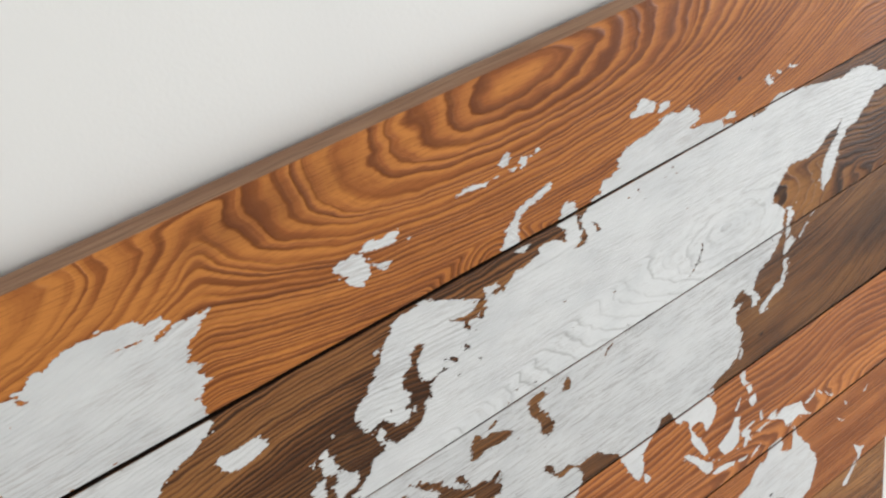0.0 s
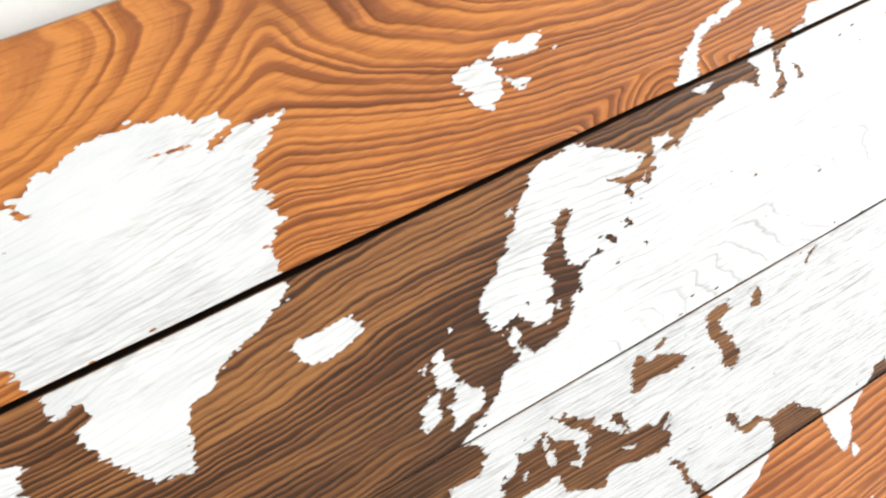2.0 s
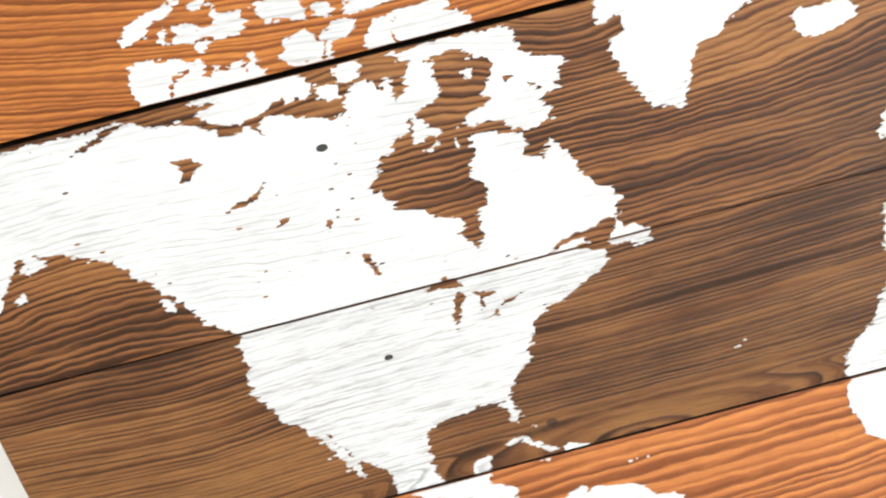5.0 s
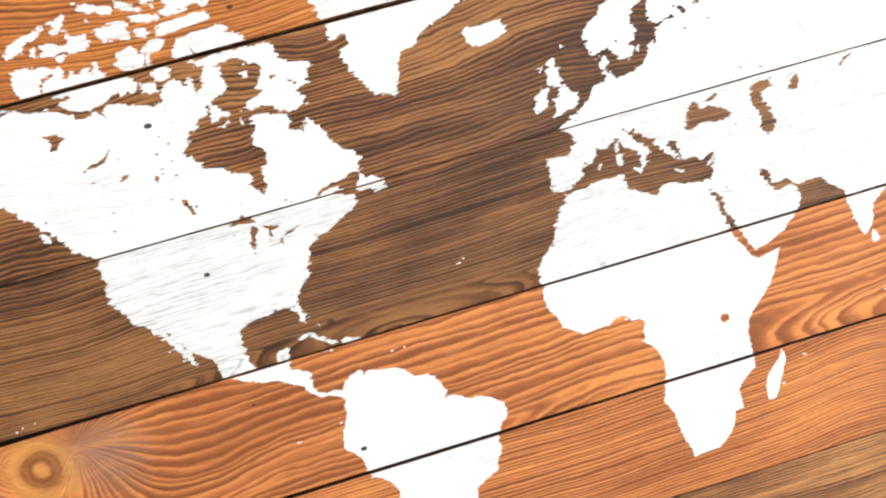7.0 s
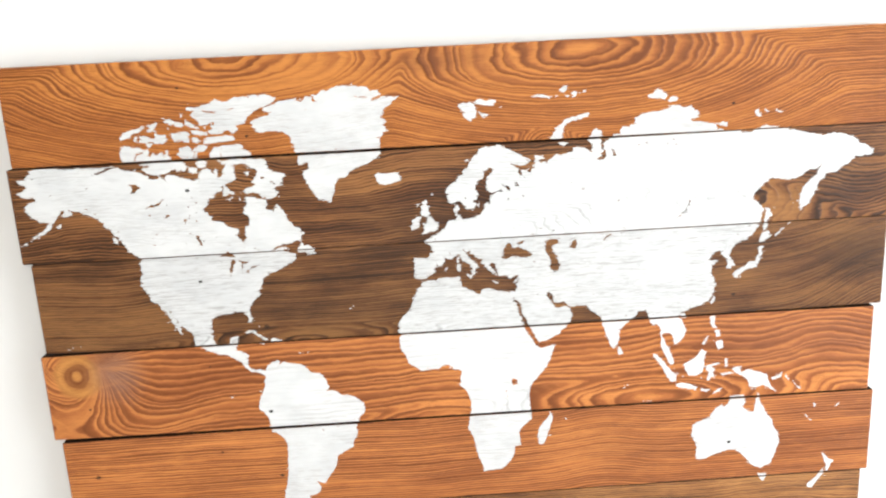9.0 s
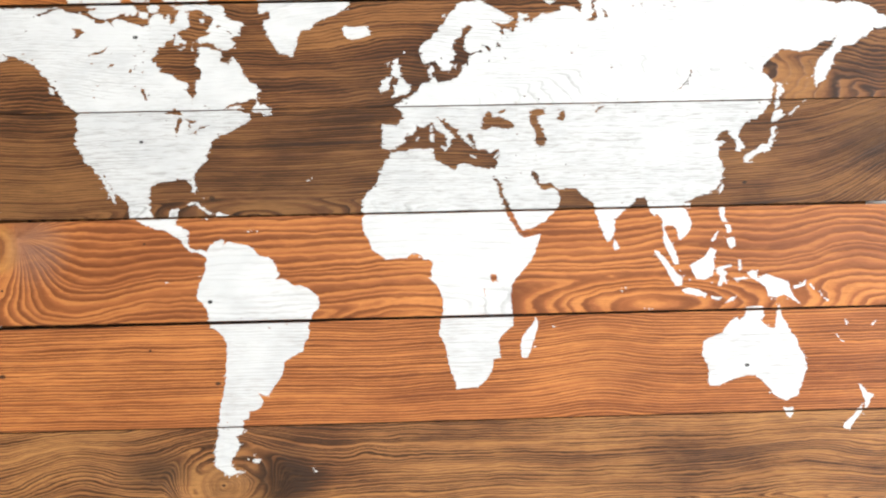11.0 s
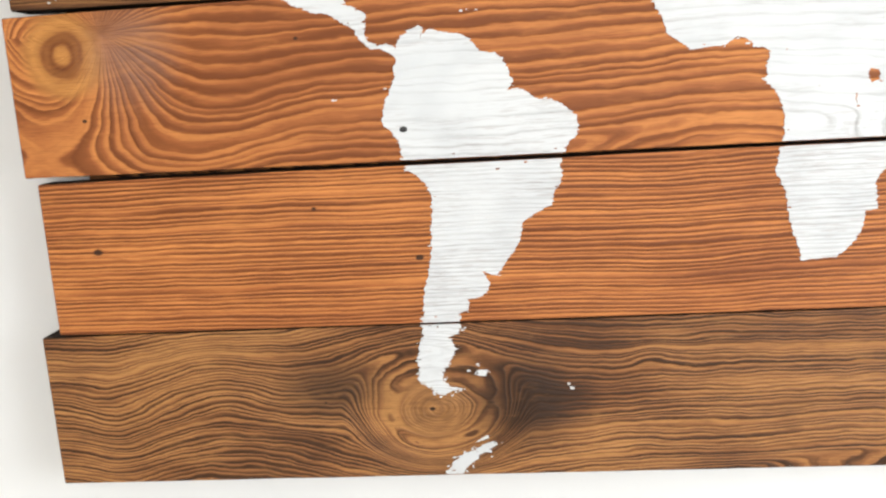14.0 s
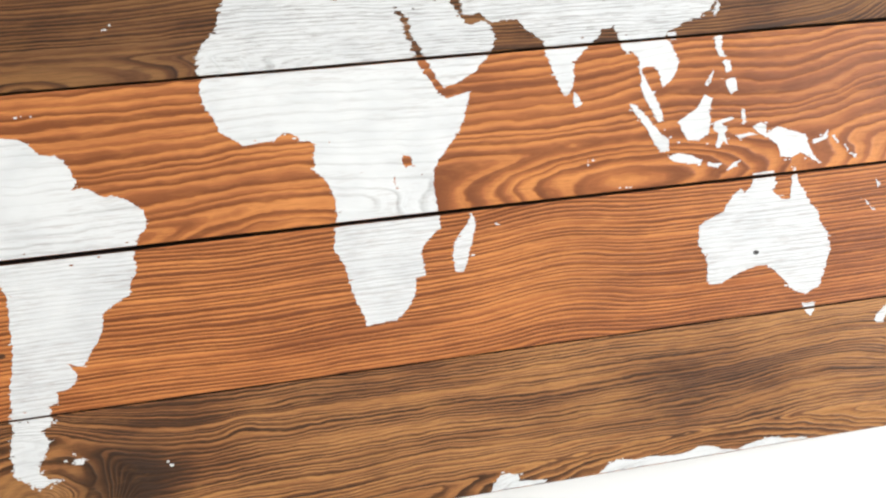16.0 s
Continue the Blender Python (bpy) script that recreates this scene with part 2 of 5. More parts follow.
def wood(name, p):
    n = Nodes(name)
    late, fibre, streak, smudge, pin, disc, rings, big, small, gold, line, streaks, band = grain(n, p)
    pale, dark = p["pale"], p["dark"]
    warm = tuple(c * f for c, f in zip(pale, (1.22, 1.30, 1.35)))
    golden = tuple(a * b for a, b in zip(pale, (1.75, 2.14, 2.10)))
    rings_w, streaks_w, band_w = p["mix"]
    f = n.add(n.mul(late, rings_w), n.add(n.mul(n.sub(streaks, 0.5), streaks_w), n.mul(n.sub(band, 0.5), band_w)))
    f = n.add(f, n.mul(n.sub(fibre, 0.5), 0.40))
    x, _, z = n.place()
    blot = n.noise(n.vec(n.mul(x, 6.0), n.mul(z, 17.0), p["z"] * 61), 1.0, 4.0, 0.60)  # stain taken unevenly
    f = n.add(f, n.mul(n.sub(blot, 0.5), p.get("blot", 0.8)))
    f = n.sub(f, n.mul(n.math("MINIMUM", gold, 1.5), 0.32))
    c = n.mix(n.step(big, 0.35, 0.72), pale, warm)
    c = n.mix(n.step(f, -0.30, 0.40), golden, c)
    c = n.mix(n.mul(n.step(f, 0.08, 0.80), p["k"]), c, dark)
    c = n.mix(n.mul(line, p["line"]), c, tuple(a * 0.8 for a in dark))
    c = n.mix(n.mul(n.step(streak, 0.54, 0.72), 0.5 * p["streak"]), c, tuple(a * 0.75 for a in dark))
    if p["knots"]:
        kc = n.mix(rings, tuple(a * b for a, b in zip(pale, p.get("heart", (1.45, 1.75, 1.8)))), tuple(0.7 * a + 0.18 * b for a, b in zip(dark, pale)))
        c = n.mix(n.mul(disc, 0.96), c, kc)
    c = n.mix(n.math("MINIMUM", smudge, 0.80), c, tuple(0.80 * a + p.get("haze", 0.02) * b for a, b in zip(dark, (0.3, 0.25, 0.22))))
    c = n.mix(n.mul(pin, 0.92), c, (0.012, 0.008, 0.006))
    pores = n.noise(n.vec(n.mul(x, 60.0), n.mul(z, 1500.0), p["z"] * 43), 1.0, 3.0, 0.7)
    # Uneven gloss put into the colour: golden for highlights, darker between them.
    painted_sheen = n.noise(n.vec(n.mul(x, 24.0), n.mul(z, 90.0), p["z"] * 47), 1.0, 4.0, 0.7)
    c = n.mix(n.mul(n.step(pores, 0.47, 0.66), 0.42), c, tuple(0.7 * a + 0.2 * b for a, b in zip(dark, pale)))
    c = n.mix(n.mul(n.step(painted_sheen, 0.52, 0.74), 0.26), c, golden)
    c = n.mix(n.mul(n.step(painted_sheen, 0.48, 0.26), 0.30), c, tuple(0.7 * a + 0.25 * b for a, b in zip(dark, pale)))
    n.put(n.bsdf.inputs["Base Color"], c)
    n.put(n.bsdf.inputs["Roughness"], n.math("MULTIPLY_ADD", fibre, 0.26, 0.34))
    n.bsdf.inputs["Specular IOR Level"].default_value = 0.20
    n.bump(n.add(n.mul(late, 0.7), n.add(n.mul(fibre, 0.30), n.mul(streak, 0.25))), 0.5, 0.0012)
    return n.mat


def paint(name, p):
    n = Nodes(name)
    late, fibre, streak, smudge, pin, disc, rings, big, small, gold, line, streaks, band = grain(n, p)
    x, _, z = n.place()
    patch = n.noise(n.vec(n.mul(x, 11.0), n.mul(z, 26.0), p["z"] * 13), 1.0, 3.0, 0.6)
    cloud = n.noise(n.vec(n.mul(x, 30.0), n.mul(z, 40.0), p["z"] * 23), 1.0, 2.0, 0.6)
    cover = 1.0 - 0.10 * p["wear"]
    c = n.mix(n.step(cloud, 0.35, 0.75), tuple(cover * v for v in (0.62, 0.63, 0.632)), tuple(cover * v for v in (0.560, 0.573, 0.580)))
    thin = n.noise(n.vec(n.mul(x, 75.0), n.mul(z, 1150.0), p["z"] * 9), 1.0, 3.0, 0.65)
    worn = n.mul(n.step(n.add(n.mul(thin, 0.65), n.mul(fibre, 0.35)), 0.50, 0.60), n.step(n.add(patch, 0.22 * p["wear"]), 0.42, 0.66))
    c = n.mix(n.mul(n.mul(line, 0.10 + 0.46 * p["wear"]), n.step(patch, 0.36, 0.62)), c, (0.20, 0.205, 0.205))
    c = n.mix(n.mul(worn, 0.12 + 0.40 * p["wear"]), c, tuple(0.30 * a + 0.13 for a in p["pale"]))
    c = n.mix(n.mul(n.step(pin, 0.15, 0.6), 0.96), c, (0.012, 0.010, 0.009))
    n.put(n.bsdf.inputs["Base Color"], c)
    n.bsdf.inputs["Roughness"].default_value = 0.55
    n.bsdf.inputs["Specular IOR Level"].default_value = 0.22
    n.bump(n.add(n.mul(late, 0.9), n.add(n.mul(fibre, 0.4), n.mul(streak, 0.3))), 0.5, 0.0008)
    return n.mat


def plaster(name, a, b):
    n = Nodes(name)
    x, y, z = n.place()
    v = n.vec(x, y, z)
    broad, fine = n.noise(v, 3.0, 3.0, 0.6), n.noise(v, 420.0, 2.0)
    n.put(n.bsdf.inputs["Base Color"], n.mix(n.step(broad, 0.3, 0.75), a, b))
    n.bsdf.inputs["Roughness"].default_value = 0.75
    n.bump(fine, 0.12, 0.0006)
    return n.mat


WOODS = [wood("stained_wood", p) for p in PLANKS]
PAINTS = [paint("white_paint", p) for p in PLANKS]
WALL = plaster("white_wall_paint", (0.705, 0.704, 0.692), (0.660, 0.659, 0.652))
FLOOR = plaster("pale_floor", (0.62, 0.58, 0.53), (0.54, 0.50, 0.45))


def raw_edge(name):
    """Sawn edge with little stain."""
    n = Nodes(name)
    x, y, z = n.place()
    a = n.noise(n.vec(n.mul(x, 30.0), n.mul(y, 500.0), z), 1.0, 3.0, 0.6)
    b = n.noise(n.vec(n.mul(x, 9.0), n.mul(y, 60.0), z), 1.0, 2.0)
    c = n.mix(n.step(a, 0.35, 0.7), (0.36, 0.200, 0.112), (0.22, 0.112, 0.060))
    n.put(n.bsdf.inputs["Base Color"], n.mix(n.mul(n.step(b, 0.45, 0.7), 0.5), c, (0.22, 0.095, 0.045)))
    n.bsdf.inputs["Roughness"].default_value = 0.7
    n.bump(a, 0.5, 0.0005)
    return n.mat


def shaded_edge(name):
    """Long edge coloured near black: the shade of the gaps put into the colour."""
    n = Nodes(name)
    x, y, z = n.place()
    a = n.noise(n.vec(n.mul(x, 40.0), n.mul(y, 400.0), z), 1.0, 3.0, 0.6)
    n.put(n.bsdf.inputs["Base Color"], n.mix(n.step(a, 0.35, 0.7), (0.020, 0.0110, 0.0065), (0.010, 0.0060, 0.0040)))
    n.bsdf.inputs["Roughness"].default_value = 0.8
    n.bsdf.inputs["Specular IOR Level"].default_value = 0.1
    n.bump(a, 0.5, 0.0005)
    return n.mat


RAW, GAP_SHADE = raw_edge("sawn_edge"), shaded_edge("gap_shade_edge")


# ---- building ----
def mesh(name, verts, faces, material, smooth=False):
    me = bpy.data.meshes.new(name)
    me.from_pydata([tuple(v) for v in verts], [], faces)
    me.materials.append(material)
    me.polygons.foreach_set("use_smooth", [smooth] * len(me.polygons))
    me.update()
    return me


def box_mesh(name, lo, hi, material):
    (a, b, c), (d, e, f) = lo, hi
    v = [(a, b, c), (d, b, c), (d, e, c), (a, e, c), (a, b, f), (d, b, f), (d, e, f), (a, e, f)]
    return mesh(name, v, [(3, 2, 1, 0), (4, 5, 6, 7), (0, 1, 5, 4), (1, 2, 6, 5), (2, 3, 7, 6), (3, 0, 4, 7)], material)


def part(name, me, parent, label=""):
    ob = new(name, me)
    ob.parent = parent
    return tagged(ob, label)


def structure(name, lo, hi, material, label):
    return tagged(new(name, box_mesh(name, lo, hi, material)), label, kind="structure")


# Wall behind the picture; unseen room with two openings added to bounce the lamps' light.
WALL_Y, FLOOR_Z, TOP_Z = 0.0265, -1.35, 1.25
structure("wall_north", (-2.6, WALL_Y, FLOOR_Z), (2.6, WALL_Y + 0.12, TOP_Z), WALL, "smooth white painted wall behind the planks")
structure("wall_west", (-2.6, -3.6, FLOOR_Z), (-2.48, WALL_Y, TOP_Z), WALL, "unseen white side wall added to enclose the light")
structure("floor", (-2.6, -3.6, FLOOR_Z - 0.1), (2.6, WALL_Y + 0.12, FLOOR_Z), FLOOR, "unseen pale floor added to bounce the light")
structure("ceiling", (-2.6, -3.6, TOP_Z), (2.6, WALL_Y + 0.12, TOP_Z + 0.1), WALL, "unseen white ceiling added to enclose the light")


def holed_wall(name, along, at, thick, span, hole):
    """An unseen wall in one mesh round one opening; along: the axis on which it runs."""
    (a, b), (h0, h1, v0, v1) = span, hole
    verts, faces = [], []
    for s0, s1, t0, t1 in ((a, h0, FLOOR_Z, TOP_Z), (h1, b, FLOOR_Z, TOP_Z), (h0, h1, FLOOR_Z, v0), (h0, h1, v1, TOP_Z)):
        i = len(verts)
        for t in (t0, t1):
            for s, d in ((s0, at), (s1, at), (s1, at + thick), (s0, at + thick)):
                verts.append((s, d, t) if along == "x" else (d, s, t))
        faces += [tuple(i + k for k in f) for f in ((3, 2, 1, 0), (4, 5, 6, 7), (0, 1, 5, 4), (1, 2, 6, 5), (2, 3, 7, 6), (3, 0, 4, 7))]
    return tagged(new(name, mesh(name, verts, faces, WALL)), "unseen white wall added round an opening for light", kind="structure")


holed_wall("wall_east", "y", 2.48, 0.12, (-3.6, WALL_Y), (-2.0, -0.5, -0.70, 0.92))
# The south opening is made up, to go with the fill lamp.
holed_wall("wall_south", "x", -3.6, 0.12, (-2.48, 2.48), (-0.7, 1.7, -0.4, 1.2))


# ---- the picture ----
picture = tagged(new("world_map_picture"), "world map painted white on six stained wooden planks", "wall art")
picture.location = (0, 0, 0)

# Joints between planks, from the top: (x, width) knots of each gap.
GAPS = [
    [(-0.42, 0.0015), (-0.30, 0.0017), (-0.05, 0.0023), (0.12, 0.0019), (0.26, 0.0012), (0.34, 0.0004), (0.52, 0.0006)],
    [(-0.42, 0.0014), (-0.34, 0.0004), (-0.1, 0.00015), (0.1, 0.0003), (0.52, 0.0005)],
    [(-0.42, 0.0040), (-0.36, 0.0024), (-0.25, 0.0011), (0.0, 0.0012), (0.30, 0.0013), (0.42, 0.0020), (0.52, 0.0034)],
    [(-0.42, 0.0044), (-0.34, 0.0034), (-0.22, 0.0026), (0.0, 0.0022), (0.30, 0.0018), (0.52, 0.0016)],
    [(-0.42, 0.0016), (-0.36, 0.0008), (0.0, 0.0006), (0.52, 0.0009)],
]
ENDS = [(-0.4020, 0.5070), (-0.4078, 0.5090), (-0.3996, 0.5080), (-0.4064, 0.5008), (-0.3992, 0.5072), (-0.4112, 0.4998)]
THICK = 0.0195
LOOKS = ["orange-brown stained plank with wide wavy rings", "dark brown stained plank with a pale knot", "dark brown stained plank with fine straight grain",
         "orange stained plank with a round knot and fanned grain", "orange stained plank with straight close grain", "grey-brown stained plank with a round knot"]


def edge(i, x, side):
    """Height of the upper (side 1) or lower (side -1) edge of plank i at x."""
    joint = i - 1 if side > 0 else i
    base = 0.3 - 0.1 * (joint + 1)
    wob = 0.00022 * noise.noise((x * 23.0, i * 7.3, side * 3.1)) + 0.00012 * noise.noise((x * 90.0, i * 3.7, side * 5.1))
    if 0 <= joint < 5:
        xs, ws = zip(*GAPS[joint])
        return base - side * float(np.interp(x, xs, ws)) / 2 + wob
    return base + wob + (0.0 if side > 0 else -0.0016)


def plank_mesh(i):
    """A board with eased edges and slightly uneven long sides."""
    x0, x1 = ENDS[i]
    r, n = 0.0007, 72
    ease = 0.0009
    xs = [x0, x0 + ease] + [x0 + 0.006 + (x1 - x0 - 0.012) * k / n for k in range(n + 1)] + [x1 - ease, x1]
    verts, faces = [], []
    for k, x in enumerate(xs):
        cap = ease if k in (0, len(xs) - 1) else 0.0
        hi, lo = edge(i, x, 1) - cap, edge(i, x, -1) + cap
        f = cap
        ring = [(f, lo + r), (f + r * 0.3, lo + r * 0.3), (f + r, lo), (THICK - r, lo), (THICK - f, lo + r), (THICK - f, hi - r), (THICK - r, hi), (f + r, hi), (f + r * 0.3, hi - r * 0.3), (f, hi - r)]
        skew = 0.0006 * noise.noise((i * 5.1, 0.3, 1.7)) if k < 2 else 0.0
        for y, z in ring:
            verts.append((x + skew * (z - lo) * 10, y, z))
    m = 10
    for k in range(len(xs) - 1):
        for j in range(m):
            a, b = k * m + j, k * m + (j + 1) % m
            faces.append((a, b, b + m, a + m))
    faces.append(tuple(reversed(range(m))))
    faces.append(tuple(range((len(xs) - 1) * m, len(xs) * m)))
    me = mesh("plank", verts, faces, WOODS[i])
    me.materials.append(RAW if i == 0 else GAP_SHADE)
    me.materials.append(GAP_SHADE)
    # Long edges take the near-black colour that stands in for shade in the gaps.
    for f in me.polygons:
        if f.normal.z > 0.9 or (i and f.normal.z > 0.5):
            f.material_index = 1
        elif f.normal.z < -0.5:
            f.material_index = 2
    return me


planks = [part("plank", plank_mesh(i), picture, LOOKS[i]) for i in range(6)]
# Unseen board, added to stop light behind the planks and keep the gaps black.
part("gap_blocker", box_mesh("gap_blocker", (-0.375, THICK, -0.275), (0.470, WALL_Y, 0.275), WOODS[1]), picture, "unseen dark board added behind the planks to block light in the gaps")

# ---- the painted land ----
# Outlines fitted to the camera's view, written as degrees of longitude and latitude, drawn on a Miller projection
# stretched to the boards.
SX, SZ = 0.1385, 0.171
X0, Z0 = 0.1 - SX * radians(33), -0.060
LAND, SEA, ISLE = 0, 1, 2
COASTS = []


def project(lon, lat):
    return X0 + SX * radians(lon), Z0 + SZ * 1.25 * math.log(math.tan(math.pi / 4 + 0.4 * radians(lat)))


def rough(x, z, a):
    """The ragged rim of brushed paint: it bleeds along the fibres."""
    a *= 0.5 + 0.5 * min(1.0, max(0.0, 0.5 + z * 40.0))  # the brown boards took the paint less cleanly
    dx = 0.9 * noise.noise((x * 160, z * 520, 1.3)) + 1.0 * noise.noise((x * 420, z * 1700, 4.1)) + 0.75 * noise.noise((x * 1500, z * 3600, 2.1))
    dz = 0.4 * noise.noise((x * 260, z * 260, 7.7)) + 0.45 * noise.noise((x * 1300, z * 1300, 9.2))
    return x + a * dx, z + a * dz


def coast(kind, lonlats):
    pts = [project(*q) for q in lonlats]
    size = max(max(q[k] for q in pts) - min(q[k] for q in pts) for k in (0, 1))
    a = 0.0025 * min(1.0, 0.62 + size / 0.10)
    out = []
    for (x, z), (u, w) in zip(pts, pts[1:] + pts[:1]):
        n = max(1, int(math.hypot(u - x, w - z) / 0.0006))
        out += [rough(x + (u - x) * k / n, z + (w - z) * k / n, a) for k in range(n)]
    COASTS.append((kind, out))


coast(LAND, [(-62.6, 80.0), (-58.9, 80.2), (-55.9, 80.4), (-54.3, 80.4), (-53.4, 79.9), (-51.8, 79.9), (-50.9, 80.6), (-48.9, 80.5), (-47.4, 79.8), (-45.9, 79.6), (-48.0, 80.6), (-45.6, 80.8), (-44.7, 81.2), (-42.9, 81.4), (-41.4, 81.2), (-39.4, 81.6), (-36.0, 81.8), (-32.2, 81.8), (-28.8, 81.7), (-25.5, 81.5), (-23.1, 81.0), (-20.2, 80.8), (-20.0, 80.2), (-21.8, 80.1), (-24.0, 79.4), (-21.2, 79.6), (-19.2, 80.0), (-15.6, 80.0), (-12.0, 79.9), (-13.6, 79.4), (-15.6, 79.0), (-18.9, 77.8), (-19.7, 76.9), (-17.8, 76.0), (-19.4, 75.7), (-17.5, 74.5), (-19.0, 74.4), (-21.0, 73.0), (-21.6, 71.3), (-22.2, 70.9), (-38.3, 70.8), (-56.0, 71.1), (-56.6, 71.6)])  # greenland north
coast(LAND, [(-62.6, 80.0), (-63.7, 79.6), (-66.5, 79.5), (-68.7, 79.2), (-69.2, 78.9), (-67.4, 78.5), (-65.6, 78.6), (-65.9, 78.2), (-68.7, 77.9), (-71.3, 77.6), (-73.8, 77.4), (-74.2, 77.0), (-73.3, 76.6), (-74.0, 76.4), (-72.6, 76.0), (-71.9, 75.4), (-70.4, 75.3), (-68.2, 75.5), (-65.7, 75.5), (-63.3, 75.5), (-61.7, 75.4), (-59.6, 74.8), (-57.7, 73.9), (-56.5, 73.2), (-56.3, 72.4), (-56.7, 71.4), (-51.4, 71.5), (-47.3, 78.1), (-56.4, 80.3)])  # greenland north west
coast(LAND, [(-56.2, 71.5), (-38.0, 71.4), (-21.1, 71.4), (-21.1, 70.8), (-22.5, 69.7), (-24.8, 69.2), (-27.9, 68.6), (-31.5, 68.1), (-33.7, 67.4), (-35.5, 66.5), (-37.1, 66.1), (-40.0, 66.0), (-40.9, 65.1), (-42.1, 62.8), (-43.4, 60.9), (-44.7, 60.7), (-45.8, 61.5), (-48.2, 61.5), (-50.7, 63.1), (-52.3, 64.7), (-54.1, 66.6), (-54.1, 67.7), (-52.1, 68.3), (-51.7, 69.4), (-52.5, 69.9), (-54.6, 69.1), (-56.0, 69.3), (-55.7, 70.4)])  # greenland south
coast(SEA, [(-31.0, 80.2), (-26.2, 80.2), (-24.2, 79.9), (-25.9, 80.0)])  # fjord
coast(LAND, [(-62.5, 80.6), (-65.2, 81.0), (-68.5, 81.2), (-72.7, 81.2), (-75.1, 81.0), (-78.1, 81.0), (-80.5, 80.9), (-83.8, 80.5), (-85.2, 80.5), (-87.8, 80.8), (-89.5, 80.6), (-91.7, 80.2), (-93.9, 80.1), (-94.6, 79.9), (-96.7, 79.9), (-99.1, 79.9), (-99.6, 79.5), (-97.7, 79.3), (-98.2, 78.8), (-97.7, 78.3), (-95.3, 77.8), (-94.9, 77.1), (-93.2, 77.0), (-91.5, 77.2), (-90.1, 77.5), (-89.2, 77.2), (-91.0, 77.0), (-90.2, 76.6), (-91.8, 76.2), (-91.5, 75.7), (-89.3, 75.6), (-87.2, 75.8), (-85.5, 76.0), (-82.7, 76.1), (-82.4, 75.6), (-81.3, 75.6), (-79.7, 76.0), (-79.7, 76.7), (-77.3, 77.0), (-76.0, 77.6), (-74.7, 78.2), (-72.7, 78.7), (-69.9, 79.2), (-67.2, 79.6), (-65.0, 79.9)])  # ellesmere
coast(SEA, [(-87.6, 79.2), (-83.6, 79.2), (-80.0, 79.5), (-79.6, 79.5), (-82.1, 79.2), (-86.6, 79.2)])  # fjord
coast(SEA, [(-93.9, 79.5), (-92.4, 79.2), (-88.5, 79.1), (-88.6, 78.8), (-91.9, 79.0), (-93.9, 79.2)])  # fjord
coast(LAND, [(-102.5, 79.0), (-101.8, 78.8), (-101.8, 78.5), (-102.4, 78.5)])  # islet
coast(LAND, [(-109.3, 78.3), (-106.9, 78.1), (-105.4, 77.8), (-102.9, 77.7), (-101.6, 77.3), (-102.3, 76.9), (-104.3, 77.0), (-106.6, 77.4), (-107.6, 77.3), (-108.3, 77.6), (-109.4, 77.9)])  # islet
coast(LAND, [(-108.5, 77.1), (-108.0, 76.9), (-107.9, 76.6), (-108.5, 76.8)])  # islet
coast(LAND, [(-101.0, 77.9), (-99.4, 77.7), (-97.5, 77.2), (-97.6, 76.7), (-99.6, 76.9), (-101.2, 77.4)])  # islet
coast(LAND, [(-97.5, 76.9), (-95.6, 76.8), (-95.4, 76.5), (-97.5, 76.5)])  # islet
coast(LAND, [(-93.3, 77.0), (-92.5, 76.9), (-92.9, 76.5), (-93.6, 76.6)])  # islet
coast(LAND, [(-98.8, 76.3), (-96.0, 76.3), (-92.7, 75.8), (-92.3, 75.4), (-94.9, 75.4), (-98.6, 75.8)])  # islet
coast(LAND, [(-94.3, 74.8), (-91.4, 75.1), (-87.8, 75.1), (-84.2, 75.1), (-81.5, 75.0), (-81.7, 74.4), (-84.7, 74.2), (-88.4, 74.1), (-92.1, 74.0), (-94.4, 74.0), (-94.8, 74.4)])  # devon
coast(LAND, [(-91.9, 76.0), (-89.8, 76.3), (-86.3, 76.1), (-85.7, 75.6), (-88.5, 75.5), (-91.5, 75.6)])  # islet
coast(LAND, [(-107.3, 76.1), (-105.6, 76.0), (-103.8, 76.0), (-102.3, 76.2), (-100.6, 76.1), (-100.1, 75.6), (-100.3, 74.7), (-100.1, 74.3), (-101.8, 74.4), (-103.4, 74.7), (-105.1, 74.9), (-106.7, 74.6), (-107.0, 75.4)])  # bathurst
coast(LAND, [(-98.4, 75.2), (-96.4, 75.0), (-96.2, 74.5), (-96.8, 74.0), (-98.6, 74.5), (-99.2, 75.0)])  # islet
coast(LAND, [(-113.3, 76.4), (-112.3, 75.9), (-110.1, 75.9), (-108.9, 75.2), (-109.3, 74.7), (-111.8, 74.4), (-114.0, 74.4), (-116.0, 74.8), (-118.3, 74.6), (-120.4, 74.8), (-120.7, 75.5), (-120.0, 75.8), (-117.8, 75.8), (-115.1, 75.3), (-113.3, 75.3), (-114.0, 75.9)])  # melville
coast(LAND, [(-117.9, 74.5), (-115.7, 74.6), (-115.3, 74.3), (-116.7, 73.9), (-117.9, 74.1)])  # islet
coast(LAND, [(-128.8, 75.8), (-126.5, 76.4), (-124.4, 76.8), (-121.9, 77.0), (-120.0, 77.2), (-119.7, 76.8), (-120.8, 76.4), (-122.9, 76.4), (-124.1, 75.8), (-126.4, 75.5), (-127.8, 75.3)])  # prince patrick
coast(LAND, [(-122.8, 75.3), (-121.4, 75.9), (-121.4, 75.6), (-122.1, 74.9), (-122.9, 75.0)])  # islet
coast(LAND, [(-119.4, 77.4), (-118.3, 77.4), (-118.0, 77.0), (-119.4, 77.0)])  # islet
